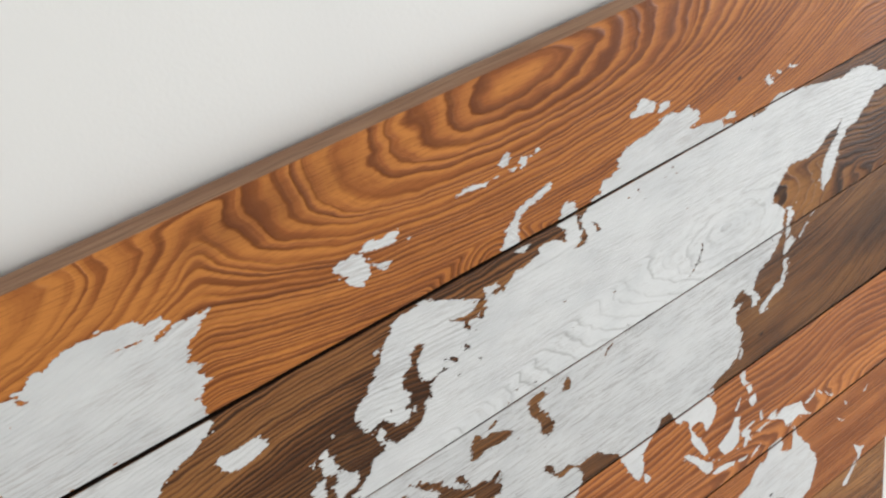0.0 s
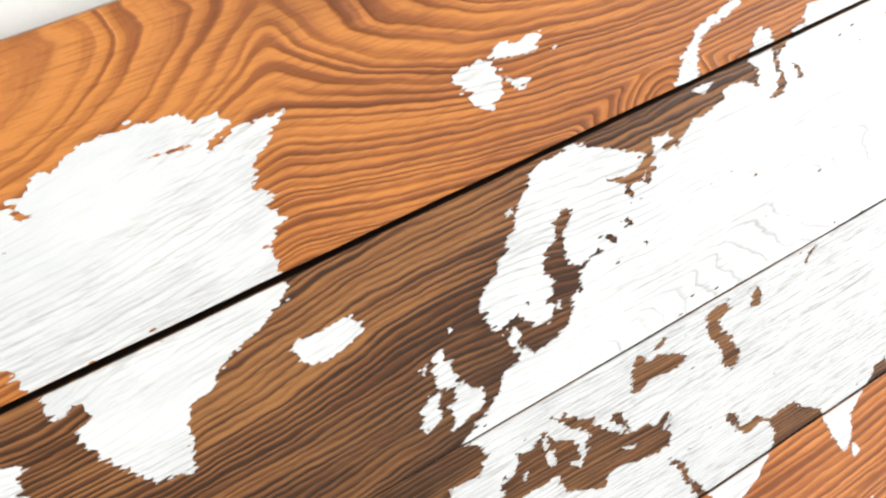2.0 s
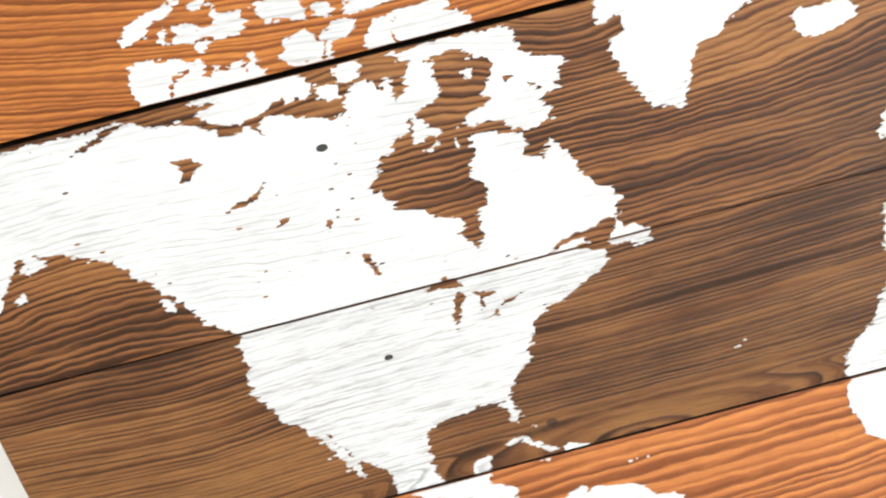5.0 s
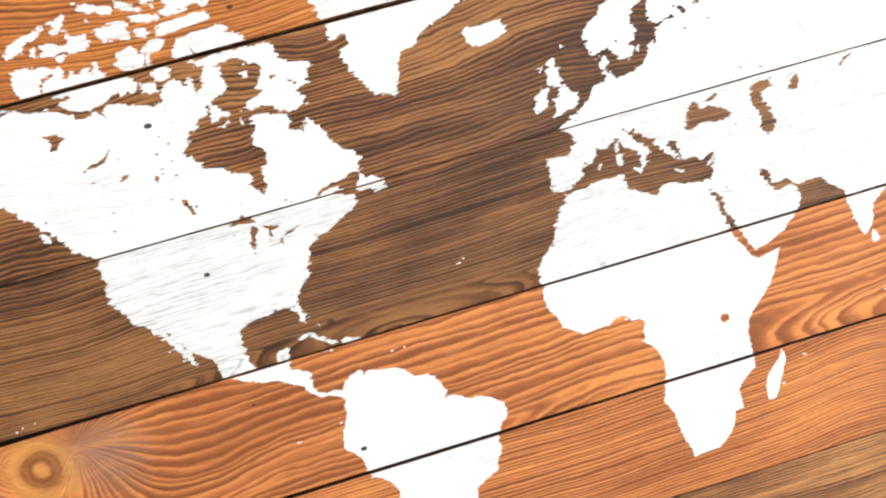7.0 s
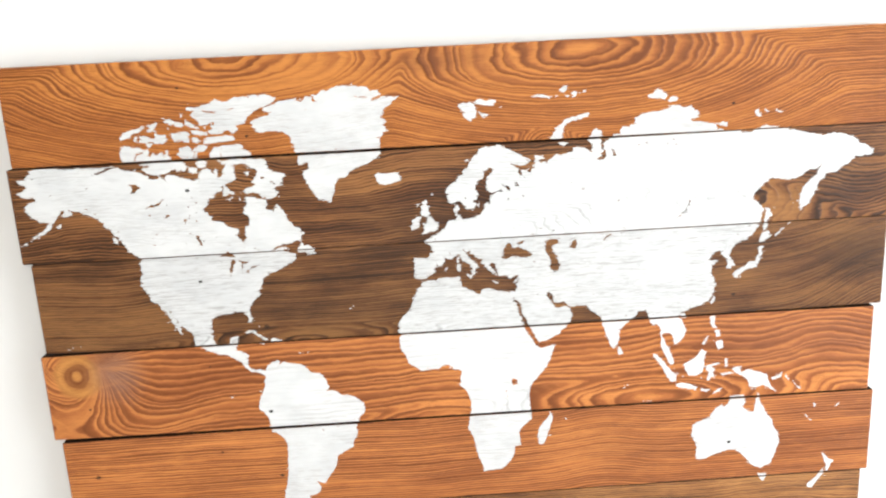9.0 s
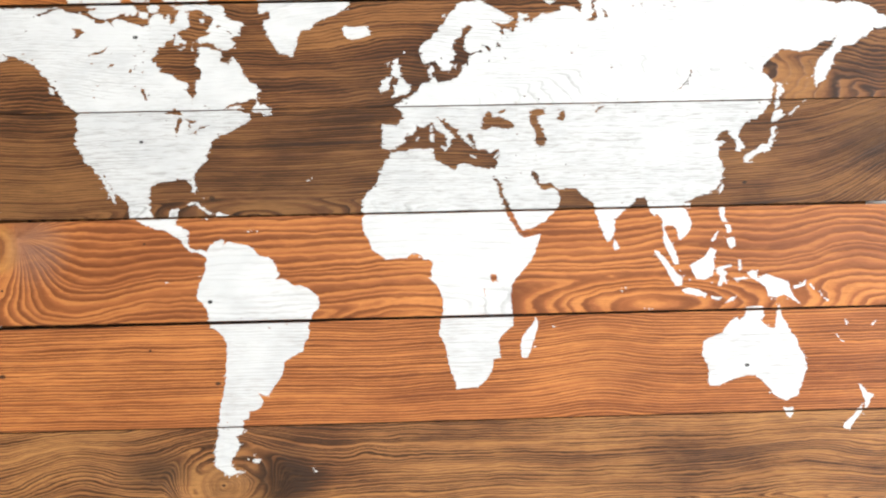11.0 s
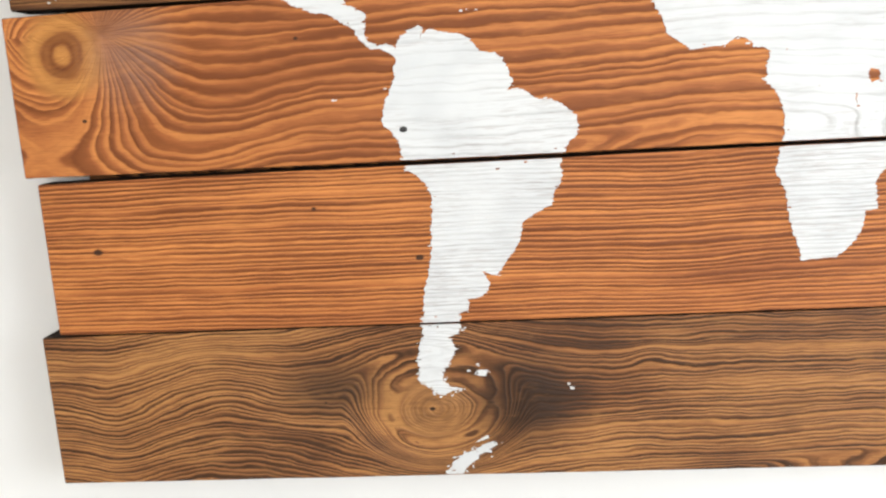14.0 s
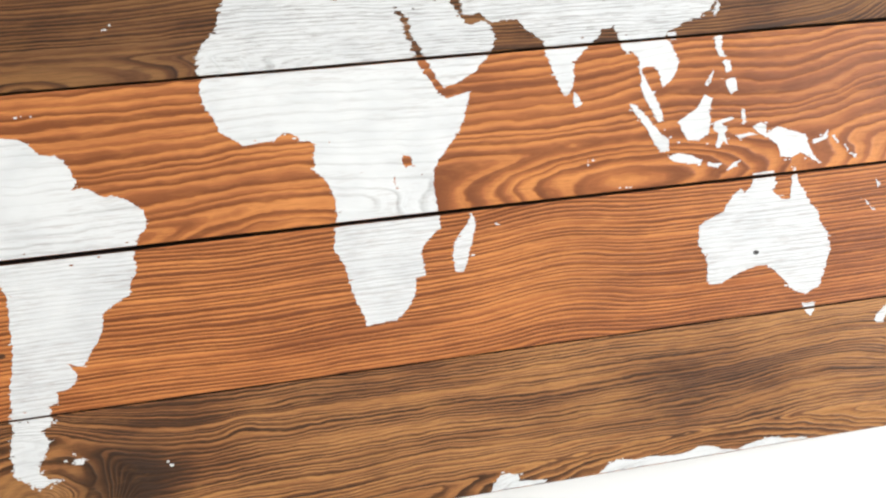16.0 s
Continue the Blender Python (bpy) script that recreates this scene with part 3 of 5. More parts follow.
coast(LAND, [(-117.6, 77.5), (-115.2, 77.6), (-113.2, 78.0), (-112.6, 77.7), (-113.7, 76.9), (-115.1, 76.4), (-116.8, 76.4), (-117.1, 76.8), (-115.5, 76.9), (-116.4, 77.4)])  # islet
coast(LAND, [(-128.4, 74.1), (-126.2, 74.3), (-124.3, 74.0), (-121.2, 73.9), (-119.0, 73.3), (-120.0, 73.1), (-121.8, 73.1), (-123.1, 72.5), (-124.6, 71.3), (-127.1, 71.2), (-129.2, 71.5), (-129.5, 72.2), (-129.1, 73.1)])  # banks
coast(LAND, [(-124.1, 71.2), (-122.3, 72.6), (-119.6, 73.1), (-118.4, 73.5), (-117.2, 73.2), (-117.7, 72.5), (-116.6, 72.3), (-115.7, 73.1), (-114.7, 72.3), (-112.5, 72.8), (-111.6, 72.8), (-111.8, 72.0), (-110.9, 72.5), (-111.0, 73.3), (-110.0, 73.2), (-109.3, 72.3), (-108.4, 71.8), (-107.7, 71.3), (-116.1, 71.1), (-121.7, 71.0)])  # victoria isl north
coast(LAND, [(-122.3, 70.9), (-115.2, 71.1), (-108.6, 71.3), (-103.0, 70.7), (-102.3, 69.6), (-104.0, 69.1), (-105.2, 69.5), (-106.3, 69.3), (-107.8, 69.7), (-108.9, 69.6), (-110.5, 69.2), (-112.7, 68.8), (-115.6, 68.6), (-117.8, 68.9), (-120.1, 69.5), (-121.2, 69.9), (-120.1, 70.2), (-116.6, 70.4), (-121.5, 70.7)])  # victoria isl
coast(LAND, [(-106.0, 72.4), (-104.5, 73.0), (-104.3, 73.5), (-102.4, 73.6), (-100.6, 73.8), (-99.9, 73.3), (-98.8, 72.8), (-98.7, 72.0), (-99.8, 71.4), (-101.7, 71.3), (-104.6, 71.7)])  # prince of wales
coast(LAND, [(-98.1, 73.5), (-95.9, 73.8), (-93.6, 73.8), (-92.7, 73.6), (-93.2, 73.0), (-95.7, 72.7), (-97.1, 72.6), (-97.6, 71.9), (-97.4, 71.4), (-99.4, 71.3), (-98.2, 72.3), (-98.6, 73.0)])  # somerset
coast(LAND, [(-92.6, 71.7), (-91.6, 72.6), (-90.3, 73.3), (-87.9, 73.4), (-86.4, 73.6), (-85.9, 73.4), (-87.7, 73.0), (-87.8, 72.0), (-87.7, 71.3), (-89.3, 71.0), (-92.6, 71.3)])  # baffin nw
coast(LAND, [(-87.5, 71.6), (-87.8, 72.6), (-86.5, 73.5), (-83.3, 73.5), (-80.9, 73.6), (-79.1, 73.6), (-78.5, 73.0), (-79.5, 72.8), (-76.9, 72.5), (-75.3, 72.0), (-75.2, 71.2), (-79.0, 71.1), (-82.7, 71.1), (-86.5, 71.1)])  # baffin n
coast(LAND, [(-89.5, 70.7), (-82.8, 70.9), (-76.3, 70.9), (-70.7, 70.8), (-69.1, 70.1), (-69.1, 69.0), (-68.3, 68.6), (-66.5, 68.2), (-64.8, 67.8), (-62.4, 67.6), (-61.8, 67.2), (-63.3, 66.4), (-63.7, 65.2), (-65.7, 65.2), (-66.8, 64.9), (-66.6, 64.1), (-64.8, 63.6), (-66.2, 63.0), (-68.1, 62.4), (-72.5, 62.8), (-73.7, 63.5), (-73.9, 64.0), (-75.9, 64.0), (-77.9, 64.0), (-79.5, 63.6), (-79.9, 64.6), (-79.4, 65.0), (-76.9, 65.2), (-74.8, 65.7), (-75.7, 66.3), (-74.6, 67.1), (-73.8, 68.0), (-74.3, 68.7), (-76.1, 69.4), (-77.8, 69.8), (-79.4, 70.2), (-81.4, 70.0), (-83.4, 69.8), (-85.2, 69.9), (-87.4, 70.2), (-88.6, 70.5)])  # baffin
coast(SEA, [(-72.4, 67.2), (-71.3, 67.2), (-70.6, 66.9), (-71.9, 66.7)])  # bay
coast(SEA, [(-68.9, 66.4), (-67.8, 66.1), (-66.5, 65.6), (-67.2, 65.5)])  # bay
coast(LAND, [(-98.9, 70.9), (-97.7, 71.0), (-95.4, 71.0), (-93.8, 70.6), (-94.7, 69.8), (-96.7, 69.6), (-98.3, 70.0), (-98.9, 70.5)])  # islet
coast(LAND, [(-101.7, 69.8), (-99.8, 69.8), (-98.6, 69.6), (-98.6, 68.8), (-100.1, 68.7), (-101.7, 69.0)])  # islet
coast(LAND, [(-132.1, 70.6), (-153.1, 70.8), (-148.0, 70.3), (-142.4, 69.4), (-140.3, 69.7), (-137.7, 70.1), (-135.9, 70.6), (-133.3, 70.9), (-131.9, 70.4), (-130.1, 69.8), (-126.5, 69.7), (-122.6, 69.3), (-120.1, 68.8), (-118.5, 67.8), (-116.7, 67.8), (-114.0, 68.3), (-112.4, 67.8), (-111.9, 67.1), (-112.1, 68.3), (-110.4, 68.7), (-107.7, 68.5), (-106.1, 68.0), (-102.6, 67.6), (-100.0, 67.2), (-99.3, 67.6), (-98.6, 67.5), (-98.3, 66.8), (-99.1, 61.6), (-102.1, 55.2), (-127.1, 54.1), (-134.5, 56.0), (-140.5, 60.2), (-146.5, 62.2), (-153.0, 63.6)])  # canada north
coast(LAND, [(-100.0, 67.2), (-98.8, 66.8), (-98.0, 68.6), (-96.4, 69.3), (-94.4, 69.5), (-93.3, 69.2), (-93.0, 68.6), (-92.2, 68.4), (-91.3, 69.2), (-90.2, 69.4), (-90.6, 68.4), (-90.2, 67.6), (-89.0, 67.3), (-88.1, 68.3), (-87.4, 69.4), (-86.6, 70.0), (-84.8, 69.9), (-82.9, 69.3), (-83.4, 68.0), (-82.8, 67.2), (-84.5, 66.7), (-86.6, 66.2), (-87.6, 65.6), (-88.2, 65.9), (-88.7, 65.5), (-89.0, 64.8), (-90.4, 64.4), (-91.8, 64.5), (-92.7, 63.7), (-93.4, 63.3), (-95.1, 62.7), (-96.6, 61.8), (-97.5, 60.8), (-97.5, 59.9), (-95.3, 59.2), (-94.8, 58.0), (-91.9, 57.8), (-89.7, 57.1), (-88.4, 56.4), (-84.1, 55.7), (-84.6, 54.3), (-84.0, 53.1), (-82.3, 52.0), (-84.3, 46.1), (-108.9, 49.3), (-104.2, 59.4)])  # canada central
coast(LAND, [(-82.4, 51.8), (-81.4, 52.7), (-81.0, 54.4), (-81.4, 55.4), (-79.3, 56.4), (-78.6, 57.5), (-79.0, 58.5), (-80.7, 59.4), (-80.4, 60.8), (-79.4, 61.8), (-79.8, 63.0), (-77.7, 63.2), (-75.3, 63.0), (-73.5, 62.6), (-71.7, 62.2), (-70.6, 61.1), (-71.3, 60.3), (-68.6, 59.4), (-67.4, 60.1), (-66.5, 61.2), (-65.3, 60.3), (-64.1, 59.3), (-63.0, 57.9), (-61.8, 56.8), (-60.0, 55.5), (-57.6, 54.8), (-56.6, 53.6), (-57.1, 52.5), (-58.3, 51.9), (-59.9, 51.8), (-62.2, 51.1), (-65.9, 51.0), (-68.2, 50.4), (-70.0, 49.6), (-70.7, 49.0), (-72.2, 45.3), (-85.3, 44.7)])  # quebec
coast(LAND, [(-70.7, 49.0), (-68.3, 49.7), (-66.1, 50.3), (-64.0, 50.3), (-63.1, 49.4), (-65.0, 49.6), (-65.5, 48.4), (-63.0, 47.5), (-61.0, 46.9), (-60.2, 47.0), (-62.4, 45.8), (-64.7, 45.1), (-67.0, 44.3), (-70.0, 43.3), (-75.1, 42.6), (-78.7, 45.0)])  # nova scotia
coast(LAND, [(-56.7, 52.3), (-57.5, 51.0), (-56.6, 50.1), (-54.4, 50.5), (-52.6, 49.0), (-52.3, 47.8), (-54.4, 47.9), (-56.4, 48.6), (-58.6, 48.4), (-59.8, 48.6), (-59.1, 49.8), (-57.3, 51.7)])  # newfoundland
coast(LAND, [(-88.1, 65.7), (-86.9, 65.5), (-85.0, 64.5), (-83.7, 64.2), (-84.8, 63.8), (-86.6, 64.1), (-87.4, 63.5), (-88.8, 63.7)])  # southampton
coast(LAND, [(-87.1, 62.6), (-84.9, 63.5), (-84.8, 63.1), (-86.6, 62.6)])  # islet
coast(LAND, [(-81.9, 63.0), (-81.4, 62.6), (-81.9, 62.2), (-82.3, 62.3)])  # islet
coast(LAND, [(-78.2, 68.4), (-76.9, 68.4), (-77.1, 67.7), (-78.3, 67.6)])  # islet
coast(LAND, [(-163.6, 71.2), (-157.8, 71.0), (-148.2, 70.4), (-139.9, 69.3), (-136.5, 69.9), (-132.1, 70.6), (-129.5, 70.0), (-123.7, 69.5), (-117.5, 67.9), (-114.1, 62.5), (-119.5, 49.4), (-126.6, 49.1), (-127.7, 50.0), (-130.3, 51.2), (-132.5, 52.5), (-134.2, 54.2), (-135.7, 55.6), (-137.2, 56.8), (-139.7, 58.1), (-141.2, 59.2), (-142.8, 60.1), (-146.4, 61.1), (-151.0, 62.0), (-153.9, 62.2), (-153.4, 61.4), (-155.8, 60.7), (-157.2, 61.1), (-155.4, 62.4), (-157.4, 62.3), (-159.5, 60.6), (-161.6, 59.2), (-163.4, 59.7), (-167.3, 60.1), (-168.8, 61.0), (-170.4, 61.7), (-172.1, 62.4), (-171.9, 63.5), (-170.1, 64.1), (-167.3, 64.7), (-167.6, 65.6), (-171.7, 65.4), (-173.9, 66.1), (-174.3, 66.5), (-170.6, 67.2)])  # alaska
coast(LAND, [(-163.6, 71.2), (-167.5, 70.8), (-169.0, 69.8), (-169.4, 69.1), (-172.6, 69.1), (-172.4, 68.4), (-169.8, 67.8), (-167.9, 67.1), (-170.6, 67.2), (-167.4, 65.2), (-158.8, 66.1), (-156.0, 70.7)])  # seward
coast(LAND, [(-163.3, 60.0), (-164.5, 58.3), (-166.5, 57.7), (-169.0, 56.9), (-171.8, 55.7), (-169.3, 56.2), (-165.8, 57.0), (-163.3, 58.0), (-161.1, 59.5)])  # alaska peninsula
coast(LAND, [(-160.2, 58.9), (-158.2, 59.2), (-158.0, 58.3), (-160.1, 58.2)])  # islet
coast(LAND, [(-175.4, 54.4), (-173.4, 55.1), (-173.2, 54.6)])  # islet
coast(LAND, [(-137.3, 55.2), (-135.9, 55.0), (-135.6, 53.5), (-136.9, 53.8)])  # islet
coast(LAND, [(-128.4, 52.0), (-127.6, 49.9), (-127.2, 48.9), (-127.6, 46.9), (-127.4, 44.3), (-127.8, 42.2), (-127.4, 40.5), (-125.6, 38.4), (-124.4, 36.3), (-122.6, 35.6), (-120.6, 33.7), (-119.1, 32.1), (-117.2, 29.7), (-116.4, 28.2), (-114.6, 25.6), (-113.3, 24.4), (-113.5, 26.2), (-114.8, 28.5), (-116.0, 30.7), (-116.8, 32.1), (-118.3, 33.1), (-117.2, 33.0), (-115.6, 30.0), (-113.0, 27.4), (-109.4, 25.2), (-108.5, 23.6), (-108.6, 21.6), (-107.9, 19.7), (-98.5, 19.7), (-100.1, 21.5), (-100.2, 24.2), (-100.2, 26.9), (-100.1, 28.8), (-97.9, 30.2), (-95.4, 30.6), (-91.6, 30.6), (-88.9, 31.6), (-85.3, 31.0), (-82.9, 41.6), (-76.1, 49.6), (-105.8, 53.9)])  # usa
coast(LAND, [(-85.3, 31.0), (-84.3, 29.5), (-83.6, 27.4), (-82.3, 26.8), (-82.0, 28.3), (-82.7, 29.7), (-83.1, 31.7), (-81.7, 33.8), (-79.6, 35.2), (-77.8, 36.5), (-77.5, 38.2), (-76.4, 39.7), (-75.5, 41.2), (-73.4, 42.4), (-71.7, 43.6), (-70.2, 44.6), (-67.7, 45.2), (-64.3, 45.9), (-61.6, 46.9), (-60.4, 48.0), (-64.5, 48.9), (-78.8, 50.1), (-89.7, 43.0), (-90.4, 31.5)])  # usa east
coast(LAND, [(-107.6, 20.4), (-107.9, 21.4), (-98.4, 19.9), (-94.7, 19.4), (-93.2, 20.4), (-92.3, 22.6), (-89.4, 22.8), (-89.7, 20.2), (-90.7, 17.6), (-88.5, 17.1), (-85.4, 15.5), (-86.1, 12.8), (-86.0, 11.0), (-83.3, 9.6), (-80.8, 9.9), (-78.5, 8.5), (-79.0, 7.0), (-80.5, 8.3), (-82.7, 9.0), (-85.1, 9.1), (-87.6, 11.0), (-88.6, 12.8), (-91.2, 14.2), (-95.2, 16.3), (-98.3, 16.4), (-103.8, 18.3)])  # central america
coast(SEA, [(-127.5, 67.1), (-124.2, 67.1), (-124.1, 66.6), (-122.2, 66.3), (-124.1, 65.9), (-125.5, 65.3), (-127.5, 65.2), (-126.4, 66.0)])  # great bear
coast(SEA, [(-121.2, 62.0), (-119.1, 62.5), (-116.6, 62.7), (-114.6, 63.6), (-113.8, 63.6), (-116.3, 62.4), (-118.6, 61.9)])  # great slave
coast(SEA, [(-114.7, 59.2), (-113.2, 60.1), (-111.7, 60.1), (-113.6, 59.4)])  # lake
coast(SEA, [(-106.3, 58.8), (-105.4, 58.9), (-105.8, 57.8), (-106.4, 57.4)])  # lake
coast(SEA, [(-102.4, 54.6), (-101.3, 54.8), (-100.3, 52.9), (-99.8, 51.7), (-100.5, 51.8), (-101.9, 53.5)])  # winnipeg
coast(SEA, [(-93.5, 48.7), (-90.9, 49.4), (-89.1, 50.0), (-86.9, 48.6), (-86.5, 48.0), (-88.6, 48.2), (-90.6, 48.6), (-93.0, 48.3)])  # superior
coast(SEA, [(-89.1, 46.6), (-87.4, 47.6), (-86.5, 47.1), (-88.1, 45.3), (-88.6, 43.8), (-89.5, 43.5), (-89.7, 44.6)])  # michigan
coast(SEA, [(-86.1, 47.2), (-83.3, 47.0), (-81.3, 46.6), (-82.2, 46.2), (-83.8, 46.0), (-83.5, 44.9), (-84.5, 45.1), (-84.7, 46.4)])  # huron
coast(SEA, [(-84.6, 43.3), (-82.6, 43.7), (-80.8, 44.4), (-81.9, 43.6)])  # erie
coast(SEA, [(-81.2, 44.5), (-78.9, 45.3), (-77.0, 45.4), (-79.2, 44.6)])  # ontario
coast(LAND, [(-86.1, 24.0), (-84.0, 24.6), (-81.7, 24.3), (-79.2, 22.6), (-77.3, 21.6), (-76.0, 20.8), (-77.6, 20.7), (-80.1, 22.3), (-83.5, 23.8), (-85.2, 23.4)])  # cuba
coast(LAND, [(-75.1, 21.0), (-72.7, 21.0), (-69.8, 20.3), (-70.0, 19.7), (-73.1, 19.8), (-74.9, 20.1)])  # hispaniola
coast(LAND, [(-79.6, 19.7), (-78.0, 19.7), (-78.5, 19.1)])  # islet
coast(LAND, [(-80.3, 25.9), (-79.1, 25.9), (-79.4, 25.4)])  # islet
coast(LAND, [(-79.0, 8.8), (-77.7, 11.2), (-75.6, 12.2), (-73.4, 13.0), (-72.1, 12.6), (-72.9, 10.5), (-71.5, 12.0), (-70.1, 12.2), (-66.7, 11.3), (-64.0, 11.2), (-62.4, 10.6), (-60.1, 8.9), (-58.8, 7.5), (-55.4, 7.0), (-53.4, 5.9), (-52.1, 4.2), (-51.6, 2.5), (-51.0, 1.4), (-52.9, -0.2), (-50.3, 0.2), (-47.0, -1.0), (-45.6, -2.2), (-41.5, -2.4), (-38.8, -4.0), (-36.4, -5.4), (-35.5, -7.7), (-36.6, -9.9), (-38.5, -10.9), (-39.7, -14.2), (-59.2, -15.1), (-78.4, -14.9), (-78.9, -12.6), (-79.4, -10.3), (-79.9, -8.6), (-81.8, -6.6), (-83.1, -5.6), (-83.3, -3.9), (-82.6, -1.2), (-80.9, 1.0), (-80.0, 3.2), (-79.3, 5.9), (-79.2, 8.1)])  # south america north
coast(LAND, [(-78.9, -12.8), (-77.7, -14.7), (-75.1, -16.7), (-73.0, -17.9), (-72.3, -20.2), (-72.4, -23.0), (-73.0, -27.5), (-73.3, -30.7), (-74.4, -35.1), (-75.6, -37.7), (-75.9, -40.3), (-76.7, -44.9), (-66.4, -45.3), (-67.4, -43.7), (-66.5, -43.2), (-67.2, -42.2), (-64.8, -41.9), (-64.3, -39.9), (-60.6, -39.3), (-59.0, -37.7), (-59.3, -36.1), (-60.9, -34.8), (-57.4, -35.7), (-55.8, -34.7), (-54.2, -32.6), (-52.7, -31.5), (-50.6, -28.9), (-50.4, -26.7), (-49.3, -25.3), (-46.4, -24.1), (-43.0, -22.9), (-41.9, -20.3), (-40.3, -18.2), (-40.1, -15.4), (-39.5, -12.0), (-60.4, -12.2)])  # south america middle
coast(LAND, [(-76.5, -42.9), (-76.8, -45.9), (-77.8, -47.9), (-78.5, -49.8), (-78.0, -51.3), (-78.5, -53.2), (-77.1, -54.2), (-74.3, -55.5), (-72.1, -56.0), (-69.8, -55.3), (-66.7, -55.1), (-70.4, -54.7), (-72.1, -53.4), (-71.6, -51.5), (-69.1, -49.7), (-68.2, -48.2), (-70.2, -46.6), (-67.6, -45.7), (-67.2, -42.2)])  # patagonia
coast(LAND, [(-63.9, -52.7), (-62.9, -52.0), (-60.3, -52.2), (-61.2, -53.0), (-62.7, -53.0)])  # islet
coast(LAND, [(-39.6, -55.2), (-38.4, -55.2), (-39.0, -55.6)])  # islet
coast(LAND, [(-73.8, -68.1), (-71.3, -66.7), (-70.7, -65.9), (-67.2, -64.6), (-64.8, -64.3), (-62.5, -63.7), (-59.7, -63.1), (-58.7, -63.6), (-61.0, -64.2), (-60.3, -64.8), (-63.4, -64.7), (-64.2, -65.5), (-66.7, -66.5), (-69.2, -68.1)])  # antarctic peninsula
coast(LAND, [(-64.7, -63.2), (-61.5, -62.2), (-60.8, -62.4), (-63.2, -63.1)])  # islet
coast(LAND, [(-6.3, 37.6), (-3.6, 37.6), (-1.1, 37.7), (1.4, 38.3), (5.4, 38.3), (9.4, 38.2), (10.7, 38.2), (10.3, 37.1), (10.7, 35.3), (13.4, 34.4), (16.3, 32.9), (18.6, 32.2), (20.1, 33.7), (22.3, 34.1), (26.2, 33.2), (30.2, 32.6), (34.7, 32.5), (38.1, 30.1), (37.4, 21.2), (39.4, 17.4), (41.6, 14.8), (43.5, 12.2), (45.4, 11.3), (51.9, 12.3), (50.8, 9.4), (49.0, 5.6), (46.8, 2.9), (44.2, 0.6), (41.6, -1.9), (39.8, -4.6), (8.1, -1.1), (9.6, 3.8), (7.2, 5.2), (5.5, 5.2), (4.1, 6.7), (1.7, 7.4), (-1.2, 5.9), (-9.0, 5.4), (-14.2, 8.5), (-15.9, 11.9), (-18.0, 14.6), (-18.1, 18.1), (-17.3, 19.3), (-18.1, 21.5), (-17.9, 23.5), (-15.5, 26.2), (-11.3, 29.7), (-10.4, 33.2), (-7.2, 36.1)])  # africa north
coast(LAND, [(8.1, -1.1), (9.5, 5.4), (39.8, -4.0), (39.8, -10.2), (40.5, -14.3), (40.4, -16.6), (36.8, -18.8), (34.2, -21.3), (35.0, -24.3), (35.1, -26.2), (32.4, -26.7), (31.7, -29.9), (29.3, -32.9), (25.9, -34.8), (21.4, -34.9), (17.5, -35.2), (17.0, -32.4), (15.5, -30.4), (14.3, -27.0), (13.5, -22.1), (10.9, -18.5), (11.7, -15.3), (12.9, -10.9), (12.7, -6.9), (10.8, -3.3)])  # africa south
coast(LAND, [(49.3, -14.2), (50.5, -16.1), (49.1, -19.7), (47.0, -24.6), (45.8, -26.6), (43.6, -26.4), (43.1, -23.6), (43.9, -19.9), (46.0, -18.1), (48.1, -16.3)])  # madagascar
coast(SEA, [(32.1, -0.0), (34.1, -0.3), (34.4, -2.3), (32.5, -2.6), (31.7, -1.2)])  # lake victoria
coast(SEA, [(29.0, -3.5), (29.2, -5.9), (30.0, -7.3), (29.4, -5.9)])  # tanganyika
coast(LAND, [(33.5, 32.6), (35.2, 35.5), (49.3, 32.6), (56.1, 26.9), (58.8, 25.6), (60.4, 23.3), (58.7, 20.4), (53.9, 16.3), (48.4, 14.2), (44.4, 13.7), (42.7, 16.6), (34.5, 29.0)])  # arabia
coast(SEA, [(34.2, 29.7), (35.4, 29.2), (36.8, 27.6), (37.7, 25.8), (37.9, 23.8), (39.5, 21.4), (41.8, 18.6), (42.6, 15.9), (44.3, 14.1), (43.5, 12.6), (40.9, 16.0), (38.8, 18.9), (37.4, 21.2), (36.5, 23.5), (35.3, 26.7)])  # red sea
coast(SEA, [(48.6, 31.6), (50.0, 31.5), (51.0, 30.8), (51.3, 29.1), (52.5, 28.0), (54.5, 27.6), (56.2, 28.1), (57.0, 27.9), (57.4, 26.6), (55.2, 26.4), (54.2, 25.7), (52.1, 26.2), (50.6, 28.0), (49.2, 30.0)])  # persian gulf
coast(LAND, [(2.3, 47.2), (-2.5, 45.8), (-2.9, 44.6), (-4.7, 44.7), (-8.6, 44.8), (-9.6, 44.3), (-9.4, 42.1), (-10.2, 39.5), (-8.2, 38.3), (-5.0, 38.2), (-2.1, 39.0), (-0.4, 40.4), (-0.4, 41.7), (1.8, 42.6), (2.9, 44.0), (7.2, 45.3)])  # iberia
